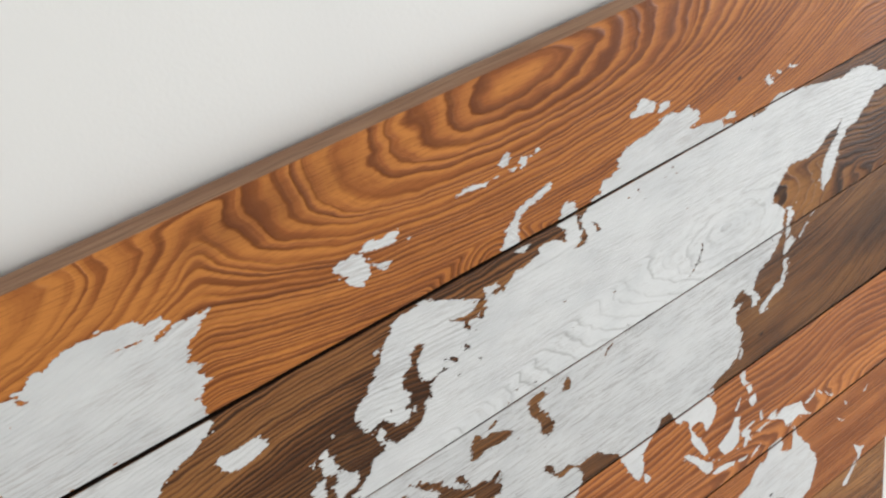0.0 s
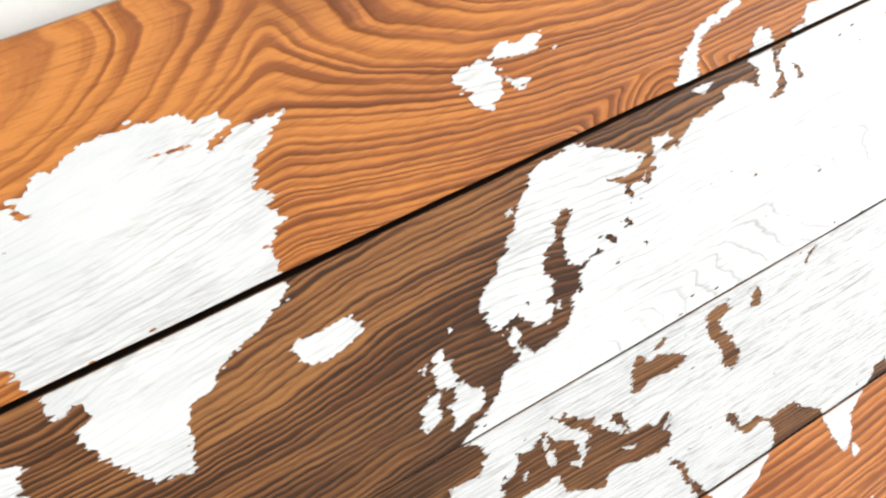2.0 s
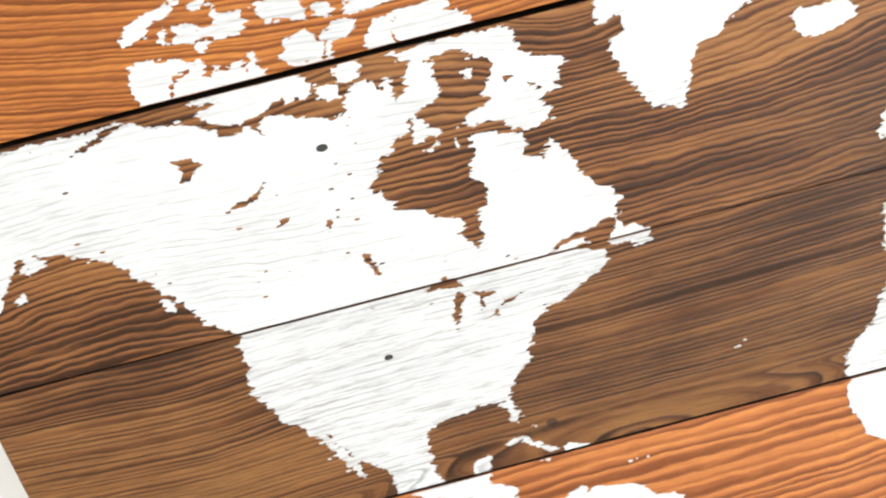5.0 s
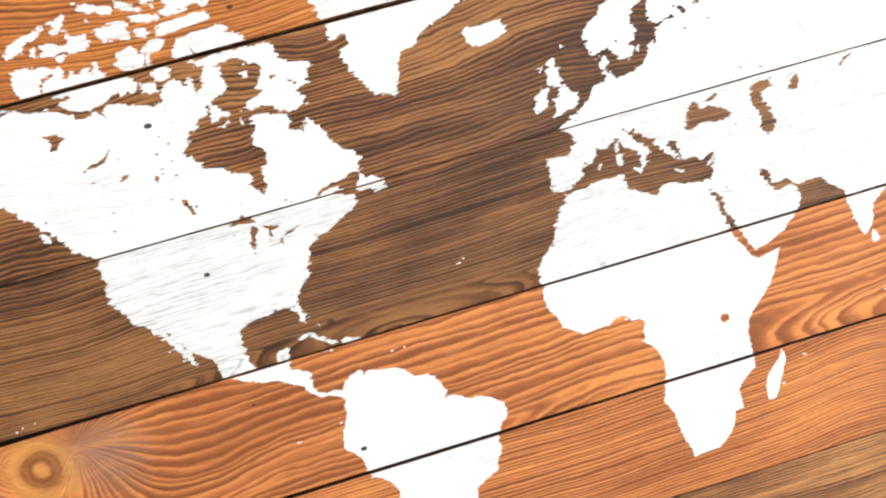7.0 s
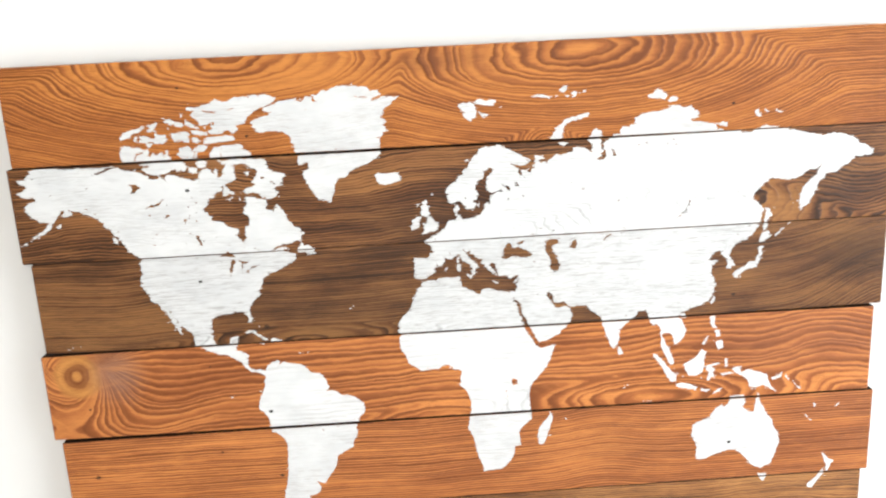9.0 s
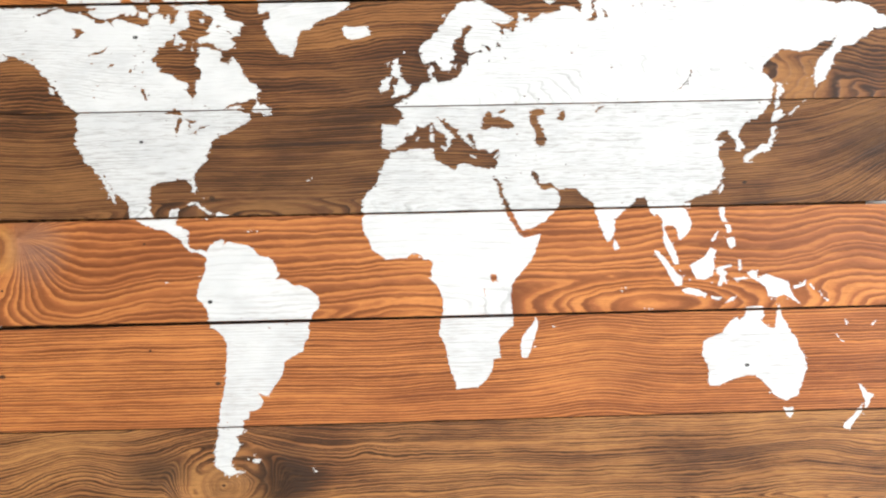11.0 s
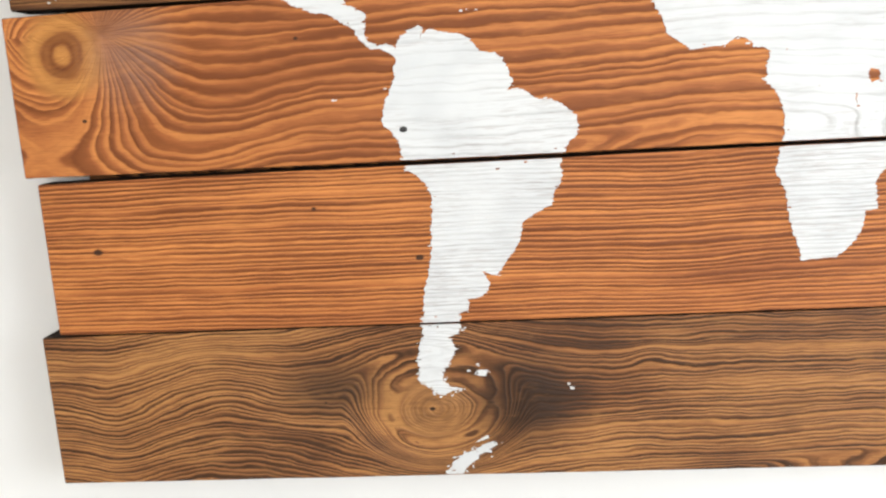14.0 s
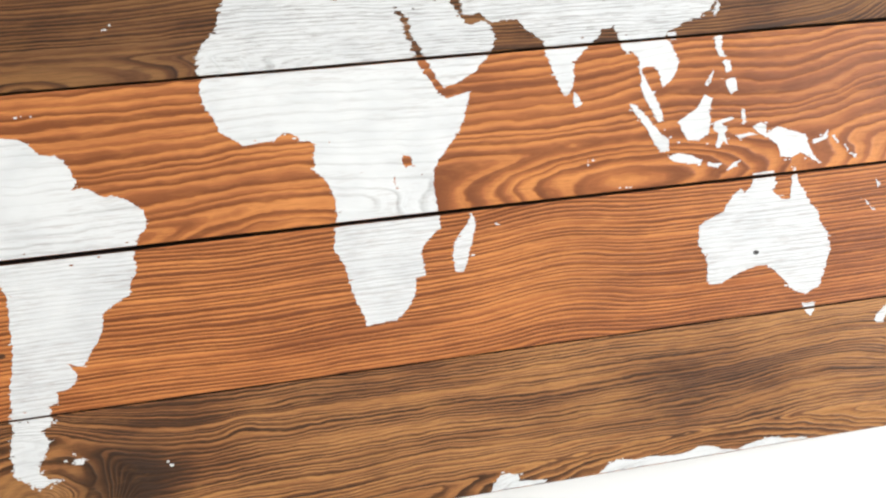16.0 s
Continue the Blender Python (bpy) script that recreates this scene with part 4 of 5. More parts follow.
coast(LAND, [(9.6, 58.2), (8.7, 57.3), (9.8, 55.8), (9.1, 54.7), (6.6, 54.5), (4.8, 53.0), (2.4, 52.0), (0.8, 50.9), (-1.1, 51.1), (-1.0, 50.3), (-4.1, 49.8), (-3.6, 49.0), (-1.7, 47.7), (-0.7, 46.5), (-0.9, 44.8), (-1.9, 43.5), (2.5, 41.6), (14.7, 45.7), (26.5, 37.6), (37.8, 37.8), (47.5, 49.8), (42.0, 66.1), (21.1, 58.6), (20.7, 56.0), (15.7, 54.8), (12.8, 55.0), (11.0, 55.8), (10.7, 56.6), (11.6, 57.6), (11.0, 58.5)])  # europe
coast(LAND, [(41.9, 65.9), (42.4, 67.7), (40.4, 68.3), (35.8, 69.4), (32.4, 70.3), (31.4, 70.6), (29.3, 70.9), (27.6, 70.8), (25.8, 70.7), (23.6, 70.8), (21.8, 70.6), (20.9, 70.2), (19.7, 69.5), (18.1, 68.8), (16.8, 67.9), (15.5, 66.9), (13.9, 66.0), (12.1, 65.1), (10.5, 64.1), (8.5, 63.6), (7.5, 63.0), (6.3, 62.5), (6.2, 61.3), (6.6, 60.3), (7.8, 58.9), (9.8, 59.2), (12.2, 59.4), (12.7, 58.5), (13.7, 57.8), (15.5, 57.3), (18.0, 57.5), (24.1, 57.6), (32.5, 59.0), (42.5, 64.9)])  # scandinavia
coast(LAND, [(15.1, 68.3), (16.5, 68.5), (15.8, 68.0), (14.6, 67.9)])  # islet
coast(LAND, [(26.5, 40.4), (30.7, 43.6), (41.1, 42.7), (50.3, 39.3), (48.9, 30.3), (34.6, 32.3), (35.6, 34.3), (35.9, 37.7), (34.8, 37.7), (33.1, 36.7), (31.5, 37.9), (28.8, 37.8), (25.6, 38.2)])  # turkey levant
coast(LAND, [(-4.3, 59.7), (-3.1, 59.8), (-2.5, 59.2), (-1.5, 58.7), (-2.1, 58.0), (-2.0, 56.9), (-0.6, 55.7), (0.6, 54.9), (2.2, 53.9), (1.7, 52.7), (0.2, 52.1), (-1.8, 52.2), (-3.3, 51.6), (-5.2, 51.2), (-4.2, 52.3), (-4.5, 53.2), (-3.9, 53.7), (-4.3, 54.4), (-2.8, 54.4), (-2.7, 55.8), (-4.2, 56.0), (-4.8, 56.7), (-5.2, 57.7), (-5.1, 58.7)])  # great britain
coast(LAND, [(-7.4, 56.1), (-5.7, 56.2), (-5.4, 55.4), (-6.3, 54.7), (-6.4, 53.6), (-8.3, 52.9), (-9.5, 52.6), (-9.8, 53.5), (-9.1, 54.3), (-9.5, 55.2), (-8.3, 55.6)])  # ireland
coast(LAND, [(-6.2, 59.3), (-5.4, 59.4), (-6.5, 58.4)])  # islet
coast(LAND, [(-0.4, 61.5), (-0.2, 61.2), (-0.6, 61.0)])  # islet
coast(LAND, [(-22.8, 66.7), (-20.9, 66.5), (-19.4, 66.4), (-16.9, 66.5), (-14.7, 66.5), (-14.0, 66.0), (-12.6, 65.6), (-13.5, 65.1), (-16.0, 64.6), (-19.2, 64.1), (-22.1, 64.3), (-23.9, 65.1), (-23.2, 65.6), (-23.8, 66.2)])  # iceland
coast(LAND, [(13.1, 78.2), (14.4, 78.4), (16.2, 78.2), (17.4, 78.5), (19.4, 78.1), (20.1, 77.4), (20.6, 76.8), (20.0, 76.1), (18.6, 75.8), (17.6, 75.4), (15.9, 75.8), (14.7, 76.3), (14.9, 76.9), (13.5, 77.5), (13.2, 77.8)])  # svalbard
coast(LAND, [(19.8, 78.5), (21.6, 78.9), (24.0, 78.6), (26.1, 78.7), (28.1, 78.6), (28.8, 78.3), (27.7, 77.8), (24.6, 77.8), (20.8, 78.1)])  # islet
coast(LAND, [(21.4, 77.0), (22.8, 76.6), (23.8, 76.6), (25.6, 76.2), (24.3, 75.9), (22.8, 75.8), (21.9, 76.3)])  # islet
coast(LAND, [(30.0, 77.5), (31.3, 77.5), (30.6, 77.3)])  # islet
coast(LAND, [(44.0, 78.8), (46.5, 79.1), (49.4, 79.0), (51.5, 78.7), (52.7, 78.7), (51.2, 78.4), (48.4, 78.6), (45.8, 78.7)])  # franz josef
coast(LAND, [(56.1, 79.7), (57.5, 80.2), (58.9, 80.3), (58.9, 79.7), (57.7, 79.2), (56.2, 79.3)])  # islet
coast(LAND, [(60.9, 78.9), (62.0, 79.3), (63.4, 79.1), (62.3, 78.6), (60.8, 78.3)])  # islet
coast(LAND, [(65.0, 79.2), (66.8, 79.4), (67.1, 79.2), (65.7, 79.0)])  # islet
coast(LAND, [(57.8, 78.9), (59.9, 78.7), (59.0, 78.4), (57.9, 78.6)])  # islet
coast(LAND, [(53.8, 78.8), (54.9, 78.8), (54.4, 78.6)])  # islet
coast(LAND, [(51.8, 71.5), (53.4, 72.8), (54.0, 73.6), (55.8, 73.9), (57.1, 74.6), (59.8, 75.1), (63.2, 75.4), (65.0, 75.6), (67.2, 75.9), (68.4, 75.8), (68.1, 75.3), (65.4, 74.9), (62.0, 74.7), (59.3, 74.3), (57.6, 73.5), (56.9, 72.6), (56.0, 71.5), (54.1, 71.3)])  # novaya zemlya
coast(LAND, [(54.5, 70.7), (57.1, 70.9), (59.4, 70.6), (58.4, 70.2), (55.5, 70.3)])  # islet
coast(LAND, [(33.1, 63.3), (43.5, 65.1), (45.2, 68.7), (48.2, 68.3), (48.6, 67.6), (48.8, 66.6), (52.9, 68.0), (55.6, 68.4), (59.1, 68.6), (60.9, 68.7), (61.3, 69.5), (63.1, 69.7), (67.1, 69.2), (69.3, 68.4), (69.2, 69.8), (68.3, 71.0), (68.6, 71.7), (69.8, 72.4), (71.2, 72.9), (72.9, 72.6), (73.6, 71.6), (74.1, 70.3), (80.9, 70.3), (107.0, 69.9), (112.6, 54.0), (61.5, 50.9)])  # russia west
coast(LAND, [(73.5, 69.8), (78.9, 71.6), (79.8, 71.8), (81.2, 71.6), (82.3, 73.0), (85.8, 73.0), (87.9, 73.5), (87.8, 74.2), (89.4, 74.8), (92.3, 75.2), (96.1, 75.4), (99.8, 75.5), (102.2, 75.8), (103.9, 76.4), (107.5, 76.0), (109.3, 75.8), (111.3, 76.1), (113.4, 75.5), (115.1, 74.8), (114.8, 74.0), (111.6, 73.8), (113.1, 73.2), (116.1, 73.3), (121.9, 72.6), (124.7, 71.7), (128.7, 71.3), (135.0, 71.1), (133.5, 69.2), (106.8, 69.2), (80.6, 69.6)])  # taymyr
coast(LAND, [(93.5, 78.2), (95.7, 78.3), (96.9, 79.0), (98.7, 78.9), (101.8, 77.9), (100.6, 77.3), (96.2, 77.6), (93.7, 77.8)])  # islet
coast(LAND, [(102.0, 77.0), (103.0, 77.7), (105.9, 77.5), (106.1, 77.1), (103.1, 76.7)])  # islet
coast(LAND, [(123.6, 72.7), (126.1, 73.0), (128.1, 72.8), (127.9, 72.1), (124.8, 72.2)])  # islet
coast(LAND, [(139.0, 74.7), (141.2, 74.8), (142.6, 73.6), (140.9, 73.5)])  # islet
coast(LAND, [(143.9, 74.4), (145.8, 74.5), (145.3, 74.1)])  # islet
coast(LAND, [(148.7, 74.6), (152.3, 74.2), (150.5, 74.0)])  # islet
coast(LAND, [(127.6, 71.1), (133.8, 70.6), (139.2, 70.8), (142.2, 71.7), (144.8, 71.8), (151.4, 71.3), (160.4, 70.4), (169.6, 69.4), (173.3, 69.7), (178.1, 69.6), (181.8, 68.9), (184.8, 67.8), (178.4, 69.6), (186.3, 67.8), (193.0, 65.8), (192.0, 64.7), (185.6, 64.6), (179.6, 62.6), (175.9, 61.4), (170.8, 61.6), (168.1, 62.3), (160.7, 60.6), (157.0, 59.7), (149.4, 59.7), (145.6, 59.1), (141.9, 57.9), (140.0, 55.8), (142.3, 54.8), (144.5, 53.9), (145.0, 51.2), (143.4, 48.4), (141.1, 46.3), (118.5, 46.6), (73.6, 47.1), (62.8, 60.2), (97.0, 69.2)])  # east siberia
coast(LAND, [(170.1, 63.7), (169.4, 62.6), (167.2, 61.1), (163.3, 59.4), (161.5, 56.9), (161.1, 53.7), (162.0, 52.1), (164.9, 53.7), (167.2, 55.6), (168.3, 56.8), (168.8, 58.1), (170.1, 59.5), (172.8, 61.1), (177.4, 61.4), (179.6, 63.3)])  # kamchatka
coast(SEA, [(140.3, 55.8), (143.0, 58.1), (145.2, 59.5), (148.0, 60.7), (152.5, 60.4), (157.0, 60.0), (160.4, 60.6), (163.8, 62.0), (168.3, 62.3), (170.1, 63.5), (168.3, 61.1), (163.8, 58.7), (157.0, 53.1), (146.8, 53.2)])  # okhotsk
coast(LAND, [(146.4, 55.4), (147.9, 54.7), (147.9, 53.2), (149.0, 51.1), (146.8, 49.8), (147.4, 47.7), (146.1, 47.0), (145.6, 48.4), (146.3, 50.5), (146.1, 53.2)])  # sakhalin
coast(LAND, [(143.4, 49.1), (141.1, 46.3), (137.7, 44.6), (135.4, 44.2), (132.5, 42.8), (130.9, 40.8), (131.6, 39.0), (132.7, 37.1), (131.5, 35.6), (129.7, 35.9), (130.2, 38.2), (128.6, 39.8), (126.4, 40.6), (124.1, 40.9), (121.8, 39.1), (125.9, 38.5), (123.4, 37.2), (122.5, 35.2), (124.0, 32.8), (124.7, 30.3), (124.0, 27.8), (121.7, 25.3), (118.3, 23.7), (113.8, 22.9), (111.5, 21.7), (109.2, 21.2), (108.1, 19.2), (95.6, 18.0), (94.6, 20.6), (84.4, 21.6), (62.2, 32.0), (51.3, 47.3), (84.9, 49.8)])  # china
coast(SEA, [(121.2, 39.1), (124.1, 41.2), (127.1, 42.1), (126.8, 40.6), (124.8, 39.5), (123.4, 38.6)])  # bohai
coast(LAND, [(122.8, 24.5), (124.0, 27.0), (124.7, 25.3), (123.5, 23.6)])  # taiwan
coast(LAND, [(109.0, 20.9), (111.5, 21.2), (111.3, 19.4), (109.7, 19.3)])  # hainan
coast(LAND, [(133.1, 32.6), (132.4, 33.9), (134.2, 35.0), (137.6, 36.1), (139.9, 37.6), (142.9, 38.1), (143.8, 40.4), (143.8, 42.2), (145.6, 42.6), (145.6, 41.1), (144.5, 38.1), (142.9, 36.0), (139.9, 35.4), (136.5, 34.2), (134.7, 32.6)])  # honshu
coast(LAND, [(143.8, 44.1), (145.2, 46.3), (147.4, 47.0), (149.0, 45.1), (146.7, 44.1), (144.5, 43.4)])  # hokkaido
coast(LAND, [(150.6, 45.5), (154.7, 47.6), (155.1, 47.3), (151.3, 45.2)])  # islet
coast(LAND, [(156.5, 48.6), (157.9, 49.1), (157.4, 48.4)])  # islet
coast(LAND, [(33.4, 41.7), (53.6, 48.7), (84.9, 48.4), (91.2, 22.4), (84.4, 18.5), (81.6, 16.4), (81.4, 14.7), (80.9, 12.0), (79.7, 9.7), (78.6, 9.3), (77.1, 11.2), (75.3, 14.8), (73.8, 18.7), (72.7, 21.5), (71.0, 22.7), (68.7, 24.1), (66.5, 26.2), (58.7, 26.1), (56.5, 27.0), (53.1, 27.2), (50.5, 30.6)])  # iran
coast(SEA, [(85.5, 19.2), (88.9, 21.2), (90.1, 22.9), (93.0, 22.9), (93.5, 23.5), (94.1, 22.3), (95.2, 20.1), (95.7, 18.7)])  # bengal bay
coast(LAND, [(80.9, 10.2), (82.0, 9.3), (82.9, 7.1), (81.3, 6.6), (80.6, 7.9)])  # sri lanka
coast(LAND, [(94.6, 21.1), (96.8, 17.1), (97.9, 17.9), (100.1, 16.1), (100.6, 13.4), (102.4, 14.3), (104.6, 13.9), (106.4, 11.6), (106.8, 9.2), (108.0, 9.7), (111.0, 12.4), (111.9, 15.0), (110.3, 17.7), (108.1, 20.4)])  # indochina
coast(LAND, [(100.3, 14.3), (101.7, 11.6), (103.4, 8.9), (105.7, 5.2), (106.8, 1.9), (105.0, 1.6), (102.7, 5.3), (100.5, 8.6), (100.5, 10.8)])  # malaya
coast(LAND, [(96.6, 6.3), (98.9, 5.9), (102.2, 2.6), (105.6, -1.1), (107.9, -2.5), (107.8, -5.2), (105.6, -5.3), (103.3, -2.9), (101.1, 0.8), (98.9, 3.5)])  # sumatra
coast(LAND, [(107.4, -6.6), (110.1, -5.8), (114.6, -6.8), (118.0, -8.1), (116.9, -9.0), (112.3, -8.2), (108.5, -7.6)])  # java
coast(LAND, [(119.2, -8.9), (123.7, -9.3), (122.6, -10.2), (119.6, -9.6)])  # islet
coast(LAND, [(124.8, -11.2), (126.7, -9.7), (129.6, -8.9), (127.1, -10.7)])  # islet
coast(LAND, [(111.3, 1.5), (113.6, 2.4), (117.0, 4.1), (119.3, 6.8), (121.6, 5.9), (120.4, 3.2), (120.8, 1.3), (119.9, -2.3), (116.9, -3.5), (113.5, -3.1), (111.7, -0.3)])  # borneo
coast(LAND, [(122.2, 0.4), (127.2, 1.2), (127.7, 0.6), (123.8, -0.2), (126.0, -1.5), (124.9, -2.4), (126.0, -5.2), (124.4, -4.2), (123.3, -5.7), (122.1, -5.6), (123.1, -2.4), (121.5, -1.4)])  # sulawesi
coast(LAND, [(130.2, 2.1), (131.3, 2.6), (131.7, -0.3), (130.6, -0.7)])  # islet
coast(LAND, [(128.3, -3.2), (132.9, -2.9), (135.1, -3.5), (129.4, -4.0)])  # islet
coast(LAND, [(133.6, -1.7), (136.3, -0.8), (137.9, -1.7), (138.1, -3.6), (140.9, -2.2), (145.4, -3.2), (150.0, -4.7), (151.1, -7.5), (153.4, -10.3), (154.5, -11.5), (152.2, -10.6), (148.8, -8.7), (145.4, -9.7), (142.0, -9.1), (141.5, -6.4), (138.6, -4.5), (135.8, -3.5)])  # new guinea
coast(LAND, [(152.3, -6.2), (155.7, -5.7), (157.3, -4.1), (157.1, -6.1), (153.4, -7.0)])  # islet
coast(LAND, [(158.7, -5.6), (159.4, -5.6), (161.0, -7.5), (160.3, -7.5)])  # islet
coast(LAND, [(162.6, -8.2), (164.2, -9.4), (163.7, -9.7)])  # islet
coast(LAND, [(164.9, -9.9), (166.7, -11.4), (165.8, -11.4)])  # islet
coast(LAND, [(123.0, 19.3), (125.1, 19.6), (125.0, 16.6), (126.2, 14.8), (124.6, 14.8), (123.2, 16.6)])  # luzon
coast(LAND, [(125.0, 13.9), (127.3, 13.9), (127.7, 11.7), (126.1, 11.2)])  # islet
coast(LAND, [(125.7, 9.4), (127.3, 9.9), (129.1, 9.9), (129.1, 7.0), (127.2, 6.3), (126.1, 8.1)])  # mindanao
coast(LAND, [(119.5, 9.0), (122.3, 12.2), (122.3, 11.3), (120.4, 8.6)])  # islet
coast(LAND, [(116.1, -22.9), (117.9, -22.1), (123.6, -20.5), (125.9, -17.8), (129.4, -15.6), (130.5, -16.7), (132.6, -15.3), (133.5, -12.6), (136.2, -12.3), (139.9, -12.4), (140.8, -15.4), (139.6, -17.2), (142.6, -19.1), (144.7, -19.4), (145.4, -16.4), (146.1, -12.8), (146.8, -11.6), (147.7, -15.6), (149.9, -18.3), (151.1, -21.0), (153.4, -22.4), (154.5, -25.4), (156.8, -28.1), (157.7, -31.5), (156.3, -34.8), (154.5, -38.0), (154.0, -39.5), (151.0, -40.3), (149.9, -41.0), (146.4, -40.2), (144.1, -39.0), (141.8, -36.9), (139.5, -35.2), (137.3, -33.6), (133.8, -33.5), (129.2, -34.2), (125.8, -35.0), (122.4, -36.1), (118.9, -36.2), (117.8, -35.3), (118.3, -32.4), (117.4, -29.8), (115.6, -27.3)])  # australia
coast(LAND, [(148.0, -42.6), (149.8, -42.9), (151.7, -42.6), (152.1, -44.2), (151.0, -45.3), (149.4, -44.9)])  # tasmania
coast(LAND, [(178.7, -36.8), (180.3, -37.6), (181.7, -39.3), (184.9, -39.8), (183.3, -41.3), (182.2, -43.2), (181.0, -43.9), (181.0, -41.6), (180.3, -40.0)])  # new zealand n
coast(LAND, [(179.4, -42.7), (180.3, -43.9), (178.7, -45.4), (176.4, -47.3), (174.8, -49.0), (172.2, -48.5), (172.9, -47.2), (176.4, -45.4)])  # new zealand s
coast(LAND, [(172.9, -17.0), (174.3, -18.2), (173.6, -19.1)])  # islet
coast(LAND, [(169.2, -21.5), (170.8, -22.8), (170.1, -22.9)])  # islet
coast(LAND, [(171.1, -23.1), (172.7, -24.2), (171.7, -24.2)])  # islet
coast(LAND, [(183.7, -19.0), (185.8, -17.6), (184.6, -19.3)])  # islet
coast(LAND, [(47.4, -68.4), (49.1, -66.5), (51.3, -65.3), (53.9, -65.3), (56.4, -65.6), (57.1, -66.3), (56.6, -66.7), (59.6, -66.9), (64.8, -67.1), (63.6, -68.7)])  # antarctica a
coast(LAND, [(80.4, -67.7), (84.1, -66.5), (86.8, -65.9), (92.1, -66.3), (97.5, -66.3), (104.7, -66.7), (109.2, -66.6), (112.9, -65.9), (117.5, -66.3), (121.1, -67.1), (125.7, -67.4), (128.5, -66.9), (133.2, -66.6), (137.0, -66.4), (140.8, -67.0), (147.4, -67.2), (149.7, -67.6), (144.4, -69.0), (124.6, -69.6), (88.1, -69.8)])  # antarctica b
coast(SEA, [(1.0, 41.0), (2.7, 42.0), (3.7, 43.1), (4.4, 44.3), (6.9, 44.0), (8.5, 44.6), (9.8, 45.2), (10.7, 44.6), (11.8, 43.1), (12.9, 45.2), (13.0, 46.7), (13.9, 45.5), (15.0, 46.3), (15.2, 45.3), (17.2, 44.3), (19.8, 43.2), (20.2, 41.9), (21.0, 40.3), (22.0, 38.6), (23.4, 38.3), (25.0, 38.8), (26.1, 39.2), (24.0, 40.6), (23.5, 41.4), (24.8, 42.0), (26.3, 41.7), (26.5, 40.4), (26.9, 38.9), (25.6, 38.1), (28.0, 37.9), (31.5, 37.7), (33.0, 36.8), (35.0, 37.9), (36.0, 37.9), (35.6, 34.3), (34.6, 32.3), (30.2, 32.6), (26.2, 33.2), (22.3, 34.1), (20.1, 33.7), (18.6, 32.2), (16.3, 32.9), (13.4, 34.4), (10.7, 35.3), (10.3, 37.1), (10.7, 38.2), (9.4, 38.2), (1.4, 38.3), (-3.6, 37.5), (-6.3, 37.4)])  # mediterranean
coast(SEA, [(29.5, 43.9), (29.1, 43.1), (30.9, 42.8), (32.6, 43.4), (34.1, 43.7), (37.4, 43.3), (40.1, 43.0), (42.4, 43.5), (41.8, 44.3), (39.8, 45.4), (37.5, 46.3), (35.4, 46.3), (33.9, 46.0), (34.2, 46.7), (32.1, 47.8), (31.1, 47.1), (29.9, 45.4)])  # black sea
coast(SEA, [(35.2, 47.2), (36.8, 47.9), (38.8, 48.2), (38.8, 47.8), (37.8, 47.1), (36.5, 47.1)])  # azov
coast(SEA, [(53.8, 48.0), (55.2, 46.7), (53.7, 46.4), (51.3, 46.2), (52.0, 44.6), (53.6, 42.6), (54.8, 40.6), (54.5, 38.3), (52.1, 38.4), (50.2, 39.4), (50.9, 41.8), (49.0, 43.8), (48.1, 46.0), (49.1, 47.6), (51.2, 48.4)])  # caspian
coast(SEA, [(59.8, 46.5), (61.0, 47.3), (61.8, 47.8), (62.4, 46.0), (61.5, 44.8), (59.4, 45.5)])  # aral
coast(SEA, [(74.1, 47.0), (75.8, 48.2), (78.4, 48.7), (76.5, 47.8), (74.7, 46.7)])  # balkhash
coast(SEA, [(107.3, 52.2), (109.2, 53.5), (111.4, 54.8), (112.4, 56.7), (112.8, 56.1), (110.7, 53.8), (108.5, 52.5)])  # baikal
coast(SEA, [(25.1, 66.4), (26.2, 66.0), (25.4, 65.2), (23.9, 64.5), (23.3, 63.6), (23.3, 62.3), (24.1, 61.4), (26.2, 60.9), (28.5, 61.5), (29.8, 61.6), (31.0, 61.1), (29.4, 61.1), (27.4, 60.7), (25.7, 60.4), (24.8, 60.0), (25.0, 59.0), (24.7, 58.1), (23.6, 58.8), (22.8, 58.4), (21.9, 57.0), (20.3, 55.7), (17.8, 55.2), (15.2, 55.0), (12.6, 55.6), (14.0, 56.0), (17.0, 56.9), (18.4, 58.4), (17.9, 59.2), (18.6, 59.7), (19.8, 59.9), (19.7, 60.9), (18.8, 61.8), (18.8, 63.0), (20.2, 63.8), (22.1, 64.4), (22.6, 65.4), (23.5, 66.3)])  # baltic
coast(SEA, [(7.9, 58.1), (10.3, 59.1), (12.0, 59.6), (12.8, 58.6), (13.8, 57.9), (13.2, 57.1), (11.9, 57.2), (11.9, 56.2), (11.0, 56.4), (11.4, 57.6), (11.1, 58.7), (10.0, 58.2), (8.5, 57.3)])  # skagerrak
coast(SEA, [(33.7, 67.4), (37.9, 66.5), (40.6, 66.7), (42.3, 67.4), (43.3, 68.0), (44.4, 67.8), (44.1, 66.8), (42.7, 66.5), (41.5, 65.7), (41.5, 65.3), (39.8, 65.7), (38.5, 65.6), (39.3, 64.8), (39.0, 64.4), (37.5, 64.9), (37.2, 65.9), (35.5, 66.6)])  # white sea
coast(SEA, [(47.1, 67.6), (48.3, 67.7), (49.4, 67.8), (47.8, 66.9), (46.6, 67.0)])  # cheshskaya
coast(SEA, [(31.5, 62.5), (32.8, 62.4), (33.8, 61.7), (33.2, 61.3), (32.2, 61.6)])  # ladoga
coast(SEA, [(35.7, 62.8), (36.9, 63.1), (37.7, 62.3), (37.1, 62.0)])  # onega
